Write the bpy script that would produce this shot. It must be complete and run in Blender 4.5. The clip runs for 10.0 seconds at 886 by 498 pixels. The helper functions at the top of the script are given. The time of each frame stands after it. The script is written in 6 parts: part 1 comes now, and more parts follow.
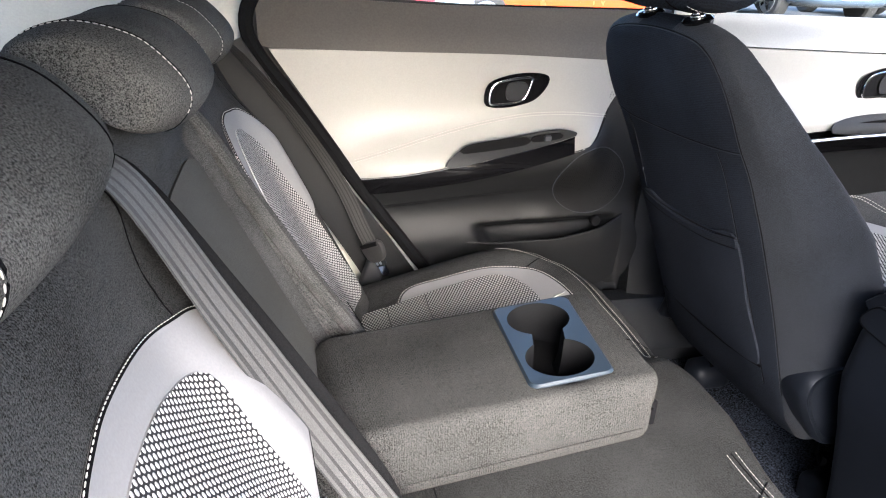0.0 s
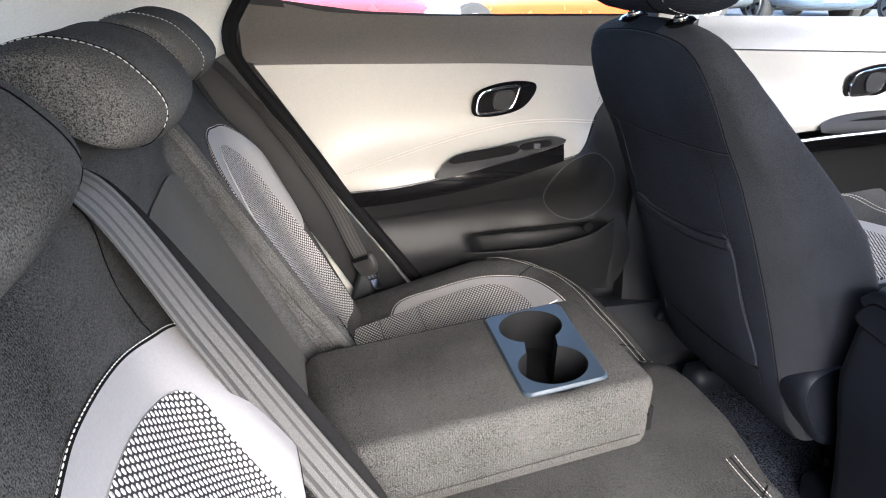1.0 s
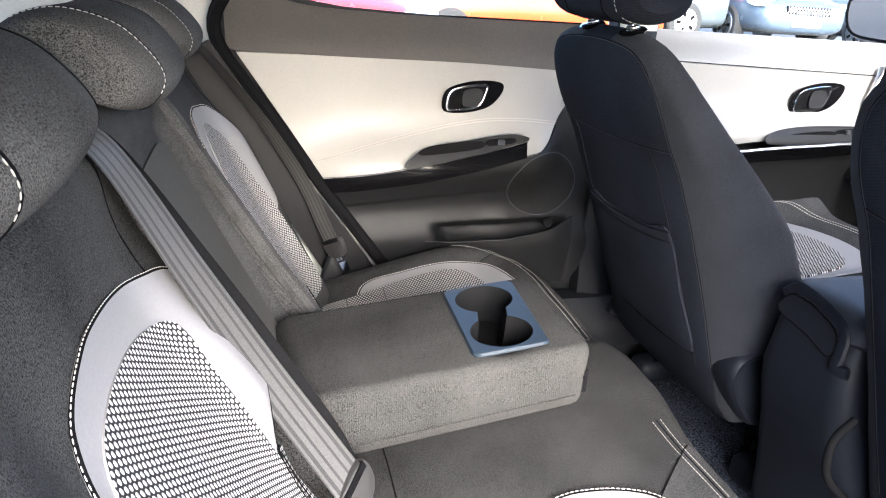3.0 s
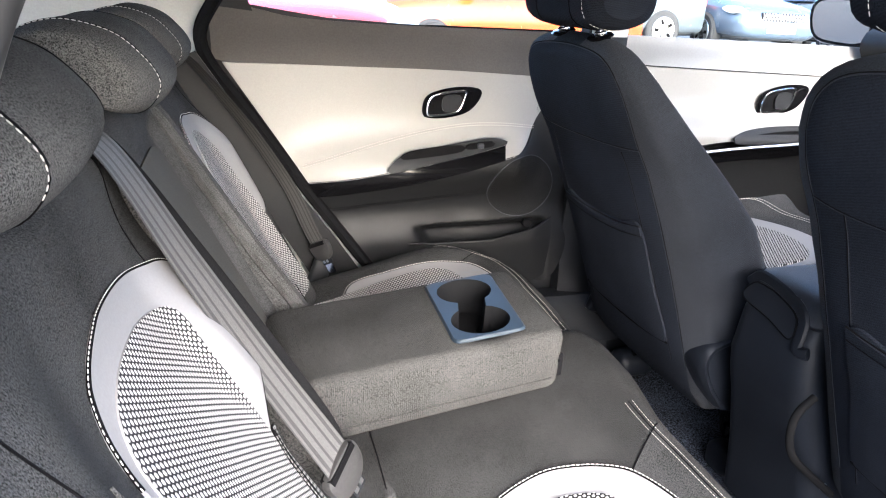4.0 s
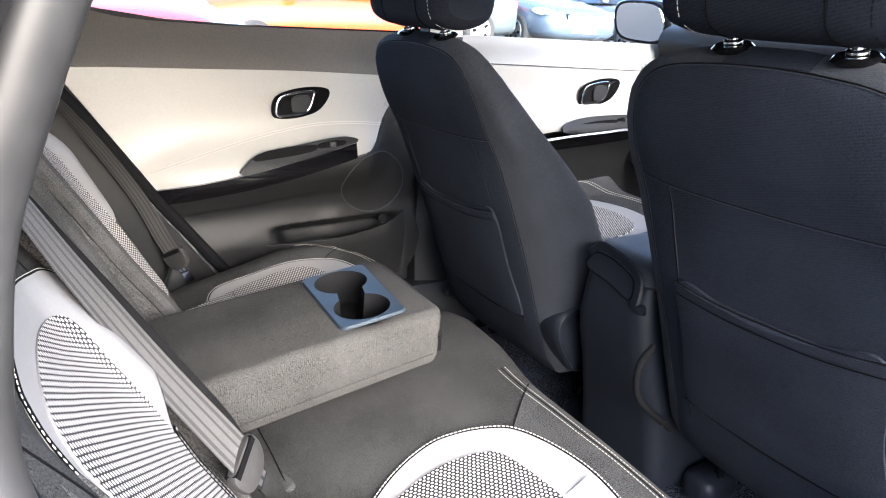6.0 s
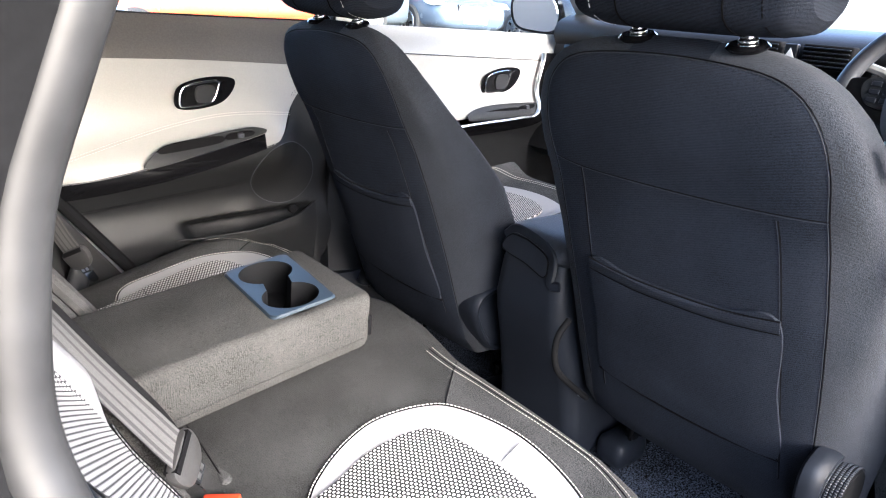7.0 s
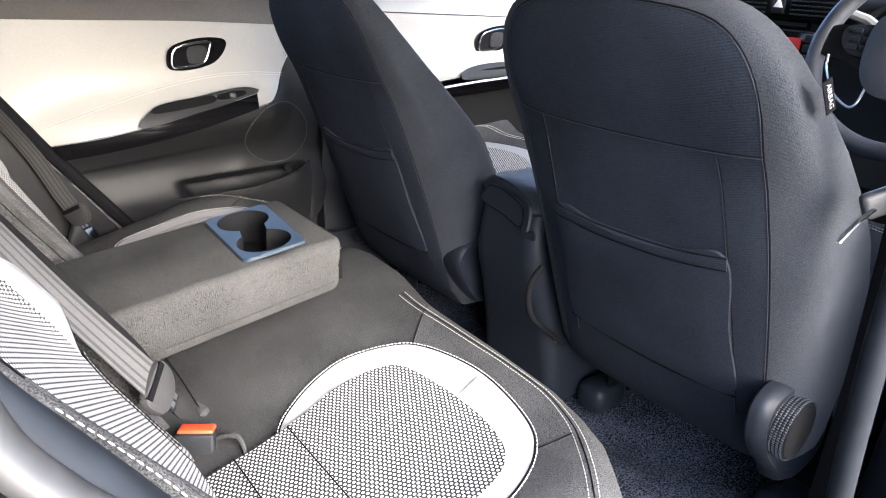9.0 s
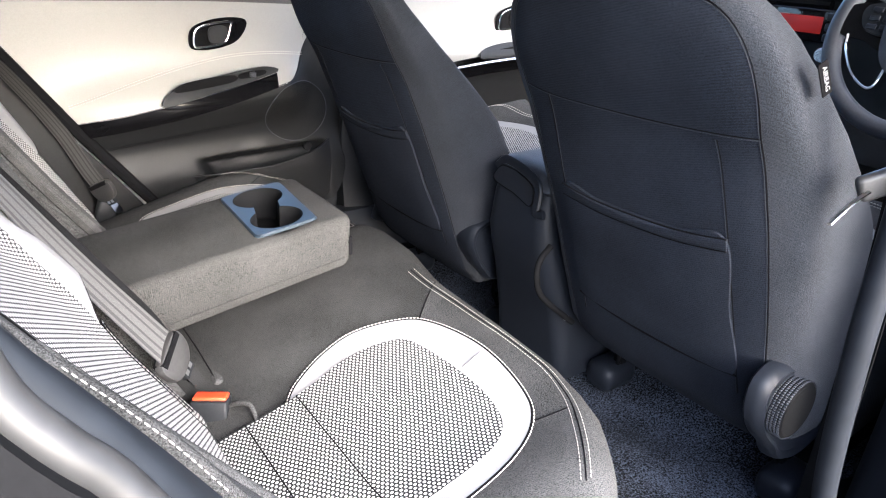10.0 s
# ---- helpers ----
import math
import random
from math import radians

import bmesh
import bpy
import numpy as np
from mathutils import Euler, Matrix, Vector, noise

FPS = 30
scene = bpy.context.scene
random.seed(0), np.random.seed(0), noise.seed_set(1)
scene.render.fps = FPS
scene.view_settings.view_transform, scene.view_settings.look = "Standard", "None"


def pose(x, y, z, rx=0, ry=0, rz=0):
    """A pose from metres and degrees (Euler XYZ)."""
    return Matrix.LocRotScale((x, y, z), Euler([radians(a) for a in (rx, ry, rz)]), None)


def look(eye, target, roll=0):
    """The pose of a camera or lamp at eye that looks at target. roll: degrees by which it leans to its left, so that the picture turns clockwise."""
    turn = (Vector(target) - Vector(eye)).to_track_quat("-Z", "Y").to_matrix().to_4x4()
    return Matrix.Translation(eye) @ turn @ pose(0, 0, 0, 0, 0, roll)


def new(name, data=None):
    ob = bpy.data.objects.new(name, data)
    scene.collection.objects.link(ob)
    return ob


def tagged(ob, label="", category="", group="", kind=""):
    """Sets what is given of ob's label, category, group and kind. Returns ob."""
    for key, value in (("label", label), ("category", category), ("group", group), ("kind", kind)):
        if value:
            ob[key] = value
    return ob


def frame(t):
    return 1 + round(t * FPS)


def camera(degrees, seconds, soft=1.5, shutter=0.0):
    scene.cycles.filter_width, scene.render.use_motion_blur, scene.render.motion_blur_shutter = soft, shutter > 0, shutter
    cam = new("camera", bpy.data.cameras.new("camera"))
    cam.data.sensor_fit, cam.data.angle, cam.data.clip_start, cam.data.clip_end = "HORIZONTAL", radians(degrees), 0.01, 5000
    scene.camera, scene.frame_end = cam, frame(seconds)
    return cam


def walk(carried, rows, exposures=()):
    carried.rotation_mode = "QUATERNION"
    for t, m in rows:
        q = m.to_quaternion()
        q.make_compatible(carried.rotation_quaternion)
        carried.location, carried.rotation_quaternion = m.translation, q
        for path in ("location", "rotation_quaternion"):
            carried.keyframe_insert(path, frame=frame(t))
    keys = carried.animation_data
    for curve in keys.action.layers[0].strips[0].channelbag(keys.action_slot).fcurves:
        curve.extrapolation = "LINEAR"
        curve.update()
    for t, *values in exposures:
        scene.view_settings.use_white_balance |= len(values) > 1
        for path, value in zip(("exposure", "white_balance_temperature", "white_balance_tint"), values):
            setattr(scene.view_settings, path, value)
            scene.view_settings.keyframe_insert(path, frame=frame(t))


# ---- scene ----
cam = camera(65.4, 10.0, soft=1.1)
PATH = [
    (0, (0.009, -0.639, 0.869), (0.441, 1.156, 0.101), 2.5),
    (0.5, (0.012, -0.637, 0.863), (0.453, 1.167, 0.121), 3.2),
    (1, (0.02, -0.634, 0.862), (0.464, 1.173, 0.129), 0.8),
    (1.5, (0.022, -0.659, 0.864), (0.51, 1.142, 0.144), 2.7),
    (2, (0.013, -0.694, 0.866), (0.52, 1.105, 0.152), 4.3),
    (2.5, (0.012, -0.709, 0.861), (0.526, 1.085, 0.142), 4.3),
    (4, (0.002, -0.772, 0.856), (0.57, 1.018, 0.168), 3.4),
    (4.5, (-0.001, -0.807, 0.858), (0.599, 0.984, 0.2), 3.1),
    (5, (-0.025, -0.805, 0.861), (0.725, 0.927, 0.198), 4.8),
    (5.5, (-0.049, -0.794, 0.857), (0.864, 0.862, 0.207), 4.3),
    (5.7, (-0.056, -0.801, 0.853), (0.884, 0.842, 0.206), 4.0),
    (6.8, (-0.091, -0.793, 0.857), (1.104, 0.658, 0.175), 4.1),
    (7, (-0.106, -0.799, 0.85), (1.123, 0.632, 0.187), 4.3),
    (7.5, (-0.123, -0.807, 0.845), (1.146, 0.579, 0.16), 3.3),
    (8, (-0.109, -0.831, 0.838), (1.15, 0.552, 0.127), 2.8),
    (8.5, (-0.084, -0.861, 0.839), (1.128, 0.556, 0.117), 3.9),
    (9, (-0.072, -0.885, 0.836), (1.089, 0.56, 0.087), 3.1),
    (9.5, (-0.064, -0.905, 0.843), (1.057, 0.554, 0.06), 3.5),
    (10, (-0.062, -0.92, 0.845), (1.024, 0.552, 0.036), 2.8),
]
walk(cam, [(t, look(eye, target, roll)) for t, eye, target, roll in PATH], [(0, 4.12, 5640, 10), (5.5, 4.14, 5640, 10), (7.5, 4.28, 5640, 10), (10, 4.24, 5640, 10)])

# ---- light ----
world = bpy.data.worlds.new("sky")
scene.world = world
world.use_nodes = True
wn = world.node_tree.nodes
sky = wn.new("ShaderNodeTexSky")
sky.sky_type, sky.sun_disc = "NISHITA", False
SUN_EL, SUN_AZ = radians(27), radians(-89)   # azimuth of the sun, from +x towards +y
sky.sun_elevation, sky.sun_rotation = SUN_EL, radians(90) - SUN_AZ
world.node_tree.links.new(sky.outputs[0], wn["Background"].inputs[0])
wn["Background"].inputs[1].default_value = 0.15
sun = new("sun", bpy.data.lights.new("sun", "SUN"))
sun.data.energy, sun.data.angle, sun.data.color = 0.5, radians(75), (1.0, 0.955, 0.90)
sun_way = Vector((math.cos(SUN_EL) * math.cos(SUN_AZ), math.cos(SUN_EL) * math.sin(SUN_AZ), math.sin(SUN_EL)))
sun.matrix_world = look(sun_way * 20, (0, 0, 0))
sky.air_density, sky.dust_density, sky.ozone_density = 0.7, 4.0, 0.4


# ---- materials ----
def material(name, color, rough=0.6, metal=0.0, vary=0.15, fine=600.0, coarse=6.0, bump=0.0, bump_scale=None, sheen=0.0, coat=0.0, spec=0.5, stretch=(1, 1, 1), rib=None):
    """rib: (direction, pitch in metres, strength) of a fine woven rib in colour and relief."""
    m = bpy.data.materials.new(name)
    m.use_nodes = True
    t = m.node_tree
    b = t.nodes["Principled BSDF"]
    b.inputs["Roughness"].default_value, b.inputs["Metallic"].default_value = rough, metal
    b.inputs["Sheen Weight"].default_value, b.inputs["Coat Weight"].default_value = sheen, coat
    b.inputs["Specular IOR Level"].default_value = spec
    tc = t.nodes.new("ShaderNodeTexCoord")
    mp = t.nodes.new("ShaderNodeMapping")
    mp.inputs["Scale"].default_value = stretch
    t.links.new(tc.outputs["Object"], mp.inputs[0])
    n1, n2 = t.nodes.new("ShaderNodeTexNoise"), t.nodes.new("ShaderNodeTexNoise")
    n1.inputs["Scale"].default_value, n2.inputs["Scale"].default_value = fine, coarse
    n1.inputs["Detail"].default_value, n2.inputs["Detail"].default_value = 2, 4
    for n in (n1, n2):
        t.links.new(mp.outputs[0], n.inputs["Vector"])
    add = t.nodes.new("ShaderNodeMath")
    add.operation = "MULTIPLY_ADD"
    add.inputs[1].default_value = 0.35
    t.links.new(n2.outputs[0], add.inputs[0])
    t.links.new(n1.outputs[0], add.inputs[2])
    mr = t.nodes.new("ShaderNodeMapRange")
    mr.inputs["From Min"].default_value, mr.inputs["From Max"].default_value = 0.49, 0.86
    mr.inputs["To Min"].default_value, mr.inputs["To Max"].default_value = 1 - vary, 1 + vary
    t.links.new(add.outputs[0], mr.inputs[0])
    fibre = n1
    if rib:
        dot = t.nodes.new("ShaderNodeVectorMath")
        dot.operation = "DOT_PRODUCT"
        dot.inputs[1].default_value = Vector(rib[0]).normalized() * (2 * math.pi / rib[1])
        t.links.new(tc.outputs["Object"], dot.inputs[0])
        wv = t.nodes.new("ShaderNodeMath")
        wv.operation = "SINE"
        t.links.new(dot.outputs["Value"], wv.inputs[0])
        fibre = t.nodes.new("ShaderNodeMath")
        fibre.operation = "MULTIPLY_ADD"
        fibre.inputs[1].default_value = rib[2]
        t.links.new(wv.outputs[0], fibre.inputs[0])
        t.links.new(n1.outputs[0], fibre.inputs[2])
        t.links.new(fibre.outputs[0], add.inputs[2])
    mul = t.nodes.new("ShaderNodeVectorMath")
    mul.operation = "SCALE"
    mul.inputs[0].default_value = color
    t.links.new(mr.outputs[0], mul.inputs["Scale"])
    t.links.new(mul.outputs[0], b.inputs["Base Color"])
    rr = t.nodes.new("ShaderNodeMapRange")
    rr.inputs["To Min"].default_value, rr.inputs["To Max"].default_value = max(0.02, rough - 0.08), min(1, rough + 0.08)
    t.links.new(n2.outputs[0], rr.inputs[0])
    t.links.new(rr.outputs[0], b.inputs["Roughness"])
    if bump:
        bn = fibre
        if bump_scale:
            bn = t.nodes.new("ShaderNodeTexNoise")
            bn.inputs["Scale"].default_value = bump_scale
            t.links.new(mp.outputs[0], bn.inputs["Vector"])
        bp = t.nodes.new("ShaderNodeBump")
        bp.inputs["Strength"].default_value, bp.inputs["Distance"].default_value = bump, 0.001
        t.links.new(bn.outputs[0], bp.inputs["Height"])
        t.links.new(bp.outputs[0], b.inputs["Normal"])
    return m


def weave(name, light, dark, px, pz, cut=-0.35):
    """Knitted mesh: light cells on a triangular lattice, with a dark net between them. px, pz: pitch in metres along u and v."""
    m = bpy.data.materials.new(name)
    m.use_nodes = True
    t = m.node_tree
    b = t.nodes["Principled BSDF"]
    b.inputs["Roughness"].default_value, b.inputs["Specular IOR Level"].default_value = 0.8, 0.08
    uv = t.nodes.new("ShaderNodeTexCoord")
    waves = []
    for kx, kz in ((1 / px, 0), (0.5 / px, 1 / pz), (-0.5 / px, 1 / pz)):
        d = t.nodes.new("ShaderNodeVectorMath")
        d.operation = "DOT_PRODUCT"
        d.inputs[1].default_value = (2 * math.pi * kx, 2 * math.pi * kz, 0)
        t.links.new(uv.outputs["UV"], d.inputs[0])
        c = t.nodes.new("ShaderNodeMath")
        c.operation = "COSINE"
        t.links.new(d.outputs["Value"], c.inputs[0])
        waves.append(c)
    total = waves[0]
    for w in waves[1:]:
        a = t.nodes.new("ShaderNodeMath")
        t.links.new(total.outputs[0], a.inputs[0])
        t.links.new(w.outputs[0], a.inputs[1])
        total = a
    mr = t.nodes.new("ShaderNodeMapRange")
    mr.inputs["From Min"].default_value, mr.inputs["From Max"].default_value = cut - 0.25, cut + 0.25
    t.links.new(total.outputs[0], mr.inputs[0])
    mix = t.nodes.new("ShaderNodeMix")
    mix.data_type = "RGBA"
    mix.inputs["A"].default_value, mix.inputs["B"].default_value = (*dark, 1), (*light, 1)
    t.links.new(mr.outputs[0], mix.inputs["Factor"])
    ns = t.nodes.new("ShaderNodeTexNoise")
    ns.inputs["Scale"].default_value = 350
    t.links.new(uv.outputs["UV"], ns.inputs["Vector"])
    sc = t.nodes.new("ShaderNodeMapRange")
    sc.inputs["To Min"].default_value, sc.inputs["To Max"].default_value = 0.75, 1.2
    t.links.new(ns.outputs[0], sc.inputs[0])
    mul = t.nodes.new("ShaderNodeVectorMath")
    mul.operation = "SCALE"
    t.links.new(mix.outputs["Result"], mul.inputs[0])
    t.links.new(sc.outputs[0], mul.inputs["Scale"])
    t.links.new(mul.outputs[0], b.inputs["Base Color"])
    bp = t.nodes.new("ShaderNodeBump")
    bp.inputs["Strength"].default_value, bp.inputs["Distance"].default_value = 0.3, 0.0005
    t.links.new(total.outputs[0], bp.inputs["Height"])
    t.links.new(bp.outputs[0], b.inputs["Normal"])
    return m


def glass(name, tint=(0.72, 0.77, 0.76)):
    m = bpy.data.materials.new(name)
    m.use_nodes = True
    b = m.node_tree.nodes["Principled BSDF"]
    b.inputs["Base Color"].default_value = (*tint, 1)
    b.inputs["Roughness"].default_value, b.inputs["Transmission Weight"].default_value, b.inputs["IOR"].default_value = 0.0, 1.0, 1.1
    return m


def glow(name, color, strength):
    m = bpy.data.materials.new(name)
    m.use_nodes = True
    b = m.node_tree.nodes["Principled BSDF"]
    b.inputs["Base Color"].default_value = (*[c * 0.2 for c in color], 1)
    b.inputs["Emission Color"].default_value, b.inputs["Emission Strength"].default_value = (*color, 1), strength
    return m


CLOTH = material("dark_cloth", (0.0315, 0.0316, 0.0317), 0.9, vary=0.8, fine=950, coarse=9, bump=0.7, spec=0.03, rib=((0.3, 1, 0.25), 0.0021, 0.03))
CLOTH_GREY = material("grey_cloth", (0.0205, 0.0205, 0.0203), 0.9, vary=0.8, fine=950, coarse=9, bump=0.8, spec=0.03, rib=((1, 0.15, 0), 0.0024, 0.03))
SEATBACK = material("seat_back_cloth", (0.0132, 0.0152, 0.0203), 0.9, vary=0.6, fine=1000, coarse=7, bump=0.6, spec=0.04, rib=((0.1, 0.25, 1), 0.0030, 0.05), sheen=0.0)
# the seat-back cloth again, lightened for the light on bolsters and top
SEATBACK_LIT = material("seat_back_cloth_lit", (0.0205, 0.0224, 0.0268), 0.85, vary=0.6, fine=1000, coarse=7, bump=0.7, spec=0.05, rib=((0.6, 0.1, 1), 0.0026, 0.03), sheen=0.03)
ARM_CLOTH = material("armrest_cloth", (0.0255, 0.0253, 0.0246), 0.9, vary=0.8, fine=950, coarse=9, bump=0.8, spec=0.03, rib=((1, 0.15, 0), 0.0024, 0.03))
CLOTH_MID = material("brown_grey_cloth", (0.050, 0.0495, 0.0475), 0.9, vary=0.8, fine=950, coarse=9, bump=0.8, spec=0.03, rib=((0.35, 1, 0), 0.0019, 0.015))
LINER = material("felt_lining", (0.042, 0.0415, 0.038), 0.95, vary=0.25, fine=900, bump=0.3, spec=0.1)
WHITE = material("white_leatherette", (0.175, 0.174, 0.178), 0.5, vary=0.05, fine=500, bump=0.12, bump_scale=900, spec=0.2)
CREAM = material("cream_leatherette", (0.203, 0.199, 0.189), 0.42, vary=0.04, fine=400, bump=0.1, bump_scale=800, spec=0.3)
MESH_WEAVE = weave("mesh_weave", (0.37, 0.365, 0.36), (0.016, 0.016, 0.018), 0.0043, 0.0056, -0.2)
MESH_FINE = weave("mesh_weave_fine", (0.37, 0.365, 0.355), (0.012, 0.012, 0.013), 0.0049, 0.0058, 0.05)
PLASTIC = material("dark_grained_plastic", (0.0080, 0.0088, 0.0102), 0.55, vary=0.15, fine=300, bump=0.25, bump_scale=1500, spec=0.2)
PLASTIC_BLUE = material("satin_plastic_trim", (0.0075, 0.009, 0.0125), 0.45, vary=0.1, fine=300, bump=0.1, bump_scale=1500, spec=0.22)
PLATE = material("painted_cup_plate", (0.014, 0.021, 0.030), 0.4, metal=0.2, vary=0.1, fine=900, spec=0.4)
DOOR_GREY = material("door_grained_plastic", (0.0076, 0.0079, 0.0084), 0.45, vary=0.12, fine=300, bump=0.15, bump_scale=1500, spec=0.14)
BELT_TRIM = material("belt_line_trim", (0.055, 0.051, 0.047), 0.6, vary=0.1, fine=300, bump=0.2, bump_scale=1300, spec=0.2)
PALE_TRIM = material("pale_trim_plastic", (0.38, 0.38, 0.355), 0.6, vary=0.05, fine=300, bump=0.15, bump_scale=1300)
GREY_TRIM = material("light_grey_trim", (0.17, 0.17, 0.165), 0.5, vary=0.06, fine=300, bump=0.15, bump_scale=1300)
LID_GREY = material("lid_vinyl", (0.030, 0.032, 0.038), 0.5, vary=0.1, fine=300, bump=0.2, bump_scale=1300, spec=0.2)
GLOSS = material("piano_black", (0.003, 0.003, 0.0035), 0.08, vary=0.1, coat=0.0, spec=0.3)
CHROME = material("chrome", (0.75, 0.75, 0.76), 0.08, metal=1.0, vary=0.04)
SATIN = material("satin_silver", (0.55, 0.56, 0.57), 0.28, metal=1.0, vary=0.05)
RUBBER = material("black_rubber", (0.0045, 0.0046, 0.005), 0.85, vary=0.15, fine=300, bump=0.1, spec=0.04)
PILLAR_SEAL = material("blue_grey_seal", (0.006, 0.0072, 0.0095), 0.55, vary=0.15, fine=60, bump=0.05, spec=0.15)
SPEAKER = material("speaker_mesh", (0.0065, 0.0066, 0.0068), 0.7, vary=0.2, fine=500, spec=0.1)
JAMB = material("satin_jamb_plastic", (0.0075, 0.009, 0.0115), 0.65, vary=0.15, fine=40, bump=0.05, spec=0.08)
SEAL_GREY = material("worn_grey_seal", (0.018, 0.0182, 0.0186), 0.42, vary=0.2, fine=60, bump=0.05, spec=0.18)
CARPET = material("speckled_carpet", (0.030, 0.034, 0.044), 0.95, vary=2.0, fine=330, bump=1.0, spec=0.2)
DARK_PANE = glass("tinted_glass", (0.45, 0.47, 0.47))
THREAD_DULL = material("pale_grey_thread", (0.34, 0.32, 0.29), 0.8, vary=0.15)
THREAD = material("white_thread", (0.42, 0.40, 0.37), 0.8, vary=0.15)
SEAM = material("black_thread", (0.003, 0.003, 0.0035), 0.9, vary=0.15, spec=0.05)
WEB_DARK = material("belt_webbing", (0.026, 0.0258, 0.026), 0.6, vary=0.3, fine=1000, bump=0.4, spec=0.2)
WEB_LIGHT = material("pale_belt_stripe", (0.058, 0.0575, 0.057), 0.6, vary=0.25, fine=1000, bump=0.4, spec=0.2)
WEB_BLACK = material("black_belt_webbing", (0.008, 0.008, 0.0085), 0.8, vary=0.25, fine=800, bump=0.4, spec=0.0)
TONGUE = material("tongue_plastic", (0.024, 0.0238, 0.024), 0.45, vary=0.12, fine=300, bump=0.1, bump_scale=1500, spec=0.3)
RED_BTN = material("red_button", (0.55, 0.045, 0.012), 0.4, vary=0.05)
GREEN_TAG = material("green_tag", (0.02, 0.3, 0.12), 0.5, vary=0.05)
GLASS = glass("window_glass")
HEADLINER = material("headliner_cloth", (0.70, 0.69, 0.66), 0.95, vary=0.06, fine=600, bump=0.2)
ASPHALT = material("asphalt", (0.06, 0.06, 0.06), 0.9, vary=0.35, fine=120, coarse=0.6, bump=0.6)
LETTER_DULL = material("woven_letters", (0.16, 0.16, 0.16), 0.8, vary=0.15)
SEAM_HIGHLIGHT = material("seam_highlight_cloth", (0.016, 0.0178, 0.022), 0.7, vary=0.5, fine=900, spec=0.2)
LETTER = material("printed_letters", (0.7, 0.7, 0.7), 0.6, vary=0.05)


# ---- mesh tools ----
def mesh(name, verts, faces, mat, parent=None, label="", uvs=None, smooth=True, mats=None, fmat=None):
    """One mesh object, from points in world coordinates, under parent."""
    o, up = Vector((0, 0, 0)), parent
    while up:
        o, up = o + up.location, up.parent
    me = bpy.data.meshes.new(name)
    me.from_pydata([(v[0] - o.x, v[1] - o.y, v[2] - o.z) for v in verts], [], faces)
    for k in (mats or [mat]):
        me.materials.append(k)
    if uvs is not None:
        lay = me.uv_layers.new(name="uv")
        for lp in me.loops:
            lay.data[lp.index].uv = uvs[lp.vertex_index]
    me.update()
    bm = bmesh.new()
    bm.from_mesh(me)
    bmesh.ops.recalc_face_normals(bm, faces=bm.faces)
    for f in bm.faces:
        f.smooth = smooth
    if smooth:
        for e in bm.edges:
            if len(e.link_faces) == 2 and e.calc_face_angle(0) > radians(38):
                e.smooth = False
    bm.to_mesh(me)
    bm.free()
    if fmat:
        for i, k in enumerate(fmat):
            me.polygons[i].material_index = k
    ob = new(name, me)
    if parent:
        ob.parent = parent
    if label:
        tagged(ob, label)
    return ob


def thing(name, at, label, category, group="", kind=""):
    root = new(name)
    root.location = at
    root.empty_display_size = 0.05
    bpy.context.view_layer.update()
    return tagged(root, label, category, group, kind)


def smooth_line(pts, n, closed=False):
    """n points along a Catmull-Rom curve through pts, evenly spread by length."""
    p = np.array(pts, float)
    k = len(p)
    out = []
    for i in range(k if closed else k - 1):
        if closed:
            a, b, c, d = p[(i - 1) % k], p[i], p[(i + 1) % k], p[(i + 2) % k]
        else:
            a, b, c, d = p[max(i - 1, 0)], p[i], p[i + 1], p[min(i + 2, k - 1)]
        for s in np.linspace(0, 1, 16, endpoint=False):
            out.append(0.5 * (2 * b + (c - a) * s + (2 * a - 5 * b + 4 * c - d) * s ** 2 + (3 * b - a - 3 * c + d) * s ** 3))
    out.append(p[0] if closed else p[-1])
    out = np.array(out)
    l = np.concatenate([[0], np.cumsum(np.linalg.norm(np.diff(out, axis=0), axis=1))])
    at = np.linspace(0, l[-1], n + 1)[:-1] if closed else np.linspace(0, l[-1], n)
    return np.stack([np.interp(at, l, out[:, j]) for j in range(p.shape[1])], 1)


def grid(name, fn, us, vs, mat, parent=None, thick=0.0, label="", back=(0, 0, 0)):
    """A sheet fn(u, v), made solid by a copy moved along -normal by thick (or by the vector back)."""
    nu, nv = len(us), len(vs)
    P = np.array([[fn(u, v) for v in vs] for u in us], float)
    uv = [(u, v) for u in us for v in vs]
    V = [tuple(q) for q in P.reshape(-1, 3)]
    F = [(i * nv + j, (i + 1) * nv + j, (i + 1) * nv + j + 1, i * nv + j + 1) for i in range(nu - 1) for j in range(nv - 1)]
    if thick or any(back):
        if any(back):
            Q = P + np.array(back)
        else:
            du, dv = np.gradient(P, axis=0), np.gradient(P, axis=1)
            n = np.cross(du, dv)
            n /= np.maximum(np.linalg.norm(n, axis=2, keepdims=True), 1e-9)
            Q = P - n * thick
        o = len(V)
        V += [tuple(q) for q in Q.reshape(-1, 3)]
        uv += uv[:o]
        F += [tuple(o + a for a in reversed(f)) for f in F[:]]
        rim = [(i, 0) for i in range(nu)] + [(nu - 1, j) for j in range(1, nv)] + [(i, nv - 1) for i in range(nu - 2, -1, -1)] + [(0, j) for j in range(nv - 2, 0, -1)]
        for (a, b), (c, d) in zip(rim, rim[1:] + rim[:1]):
            F.append((a * nv + b, o + a * nv + b, o + c * nv + d, c * nv + d))
    return mesh(name, V, F, mat, parent, label, uv)


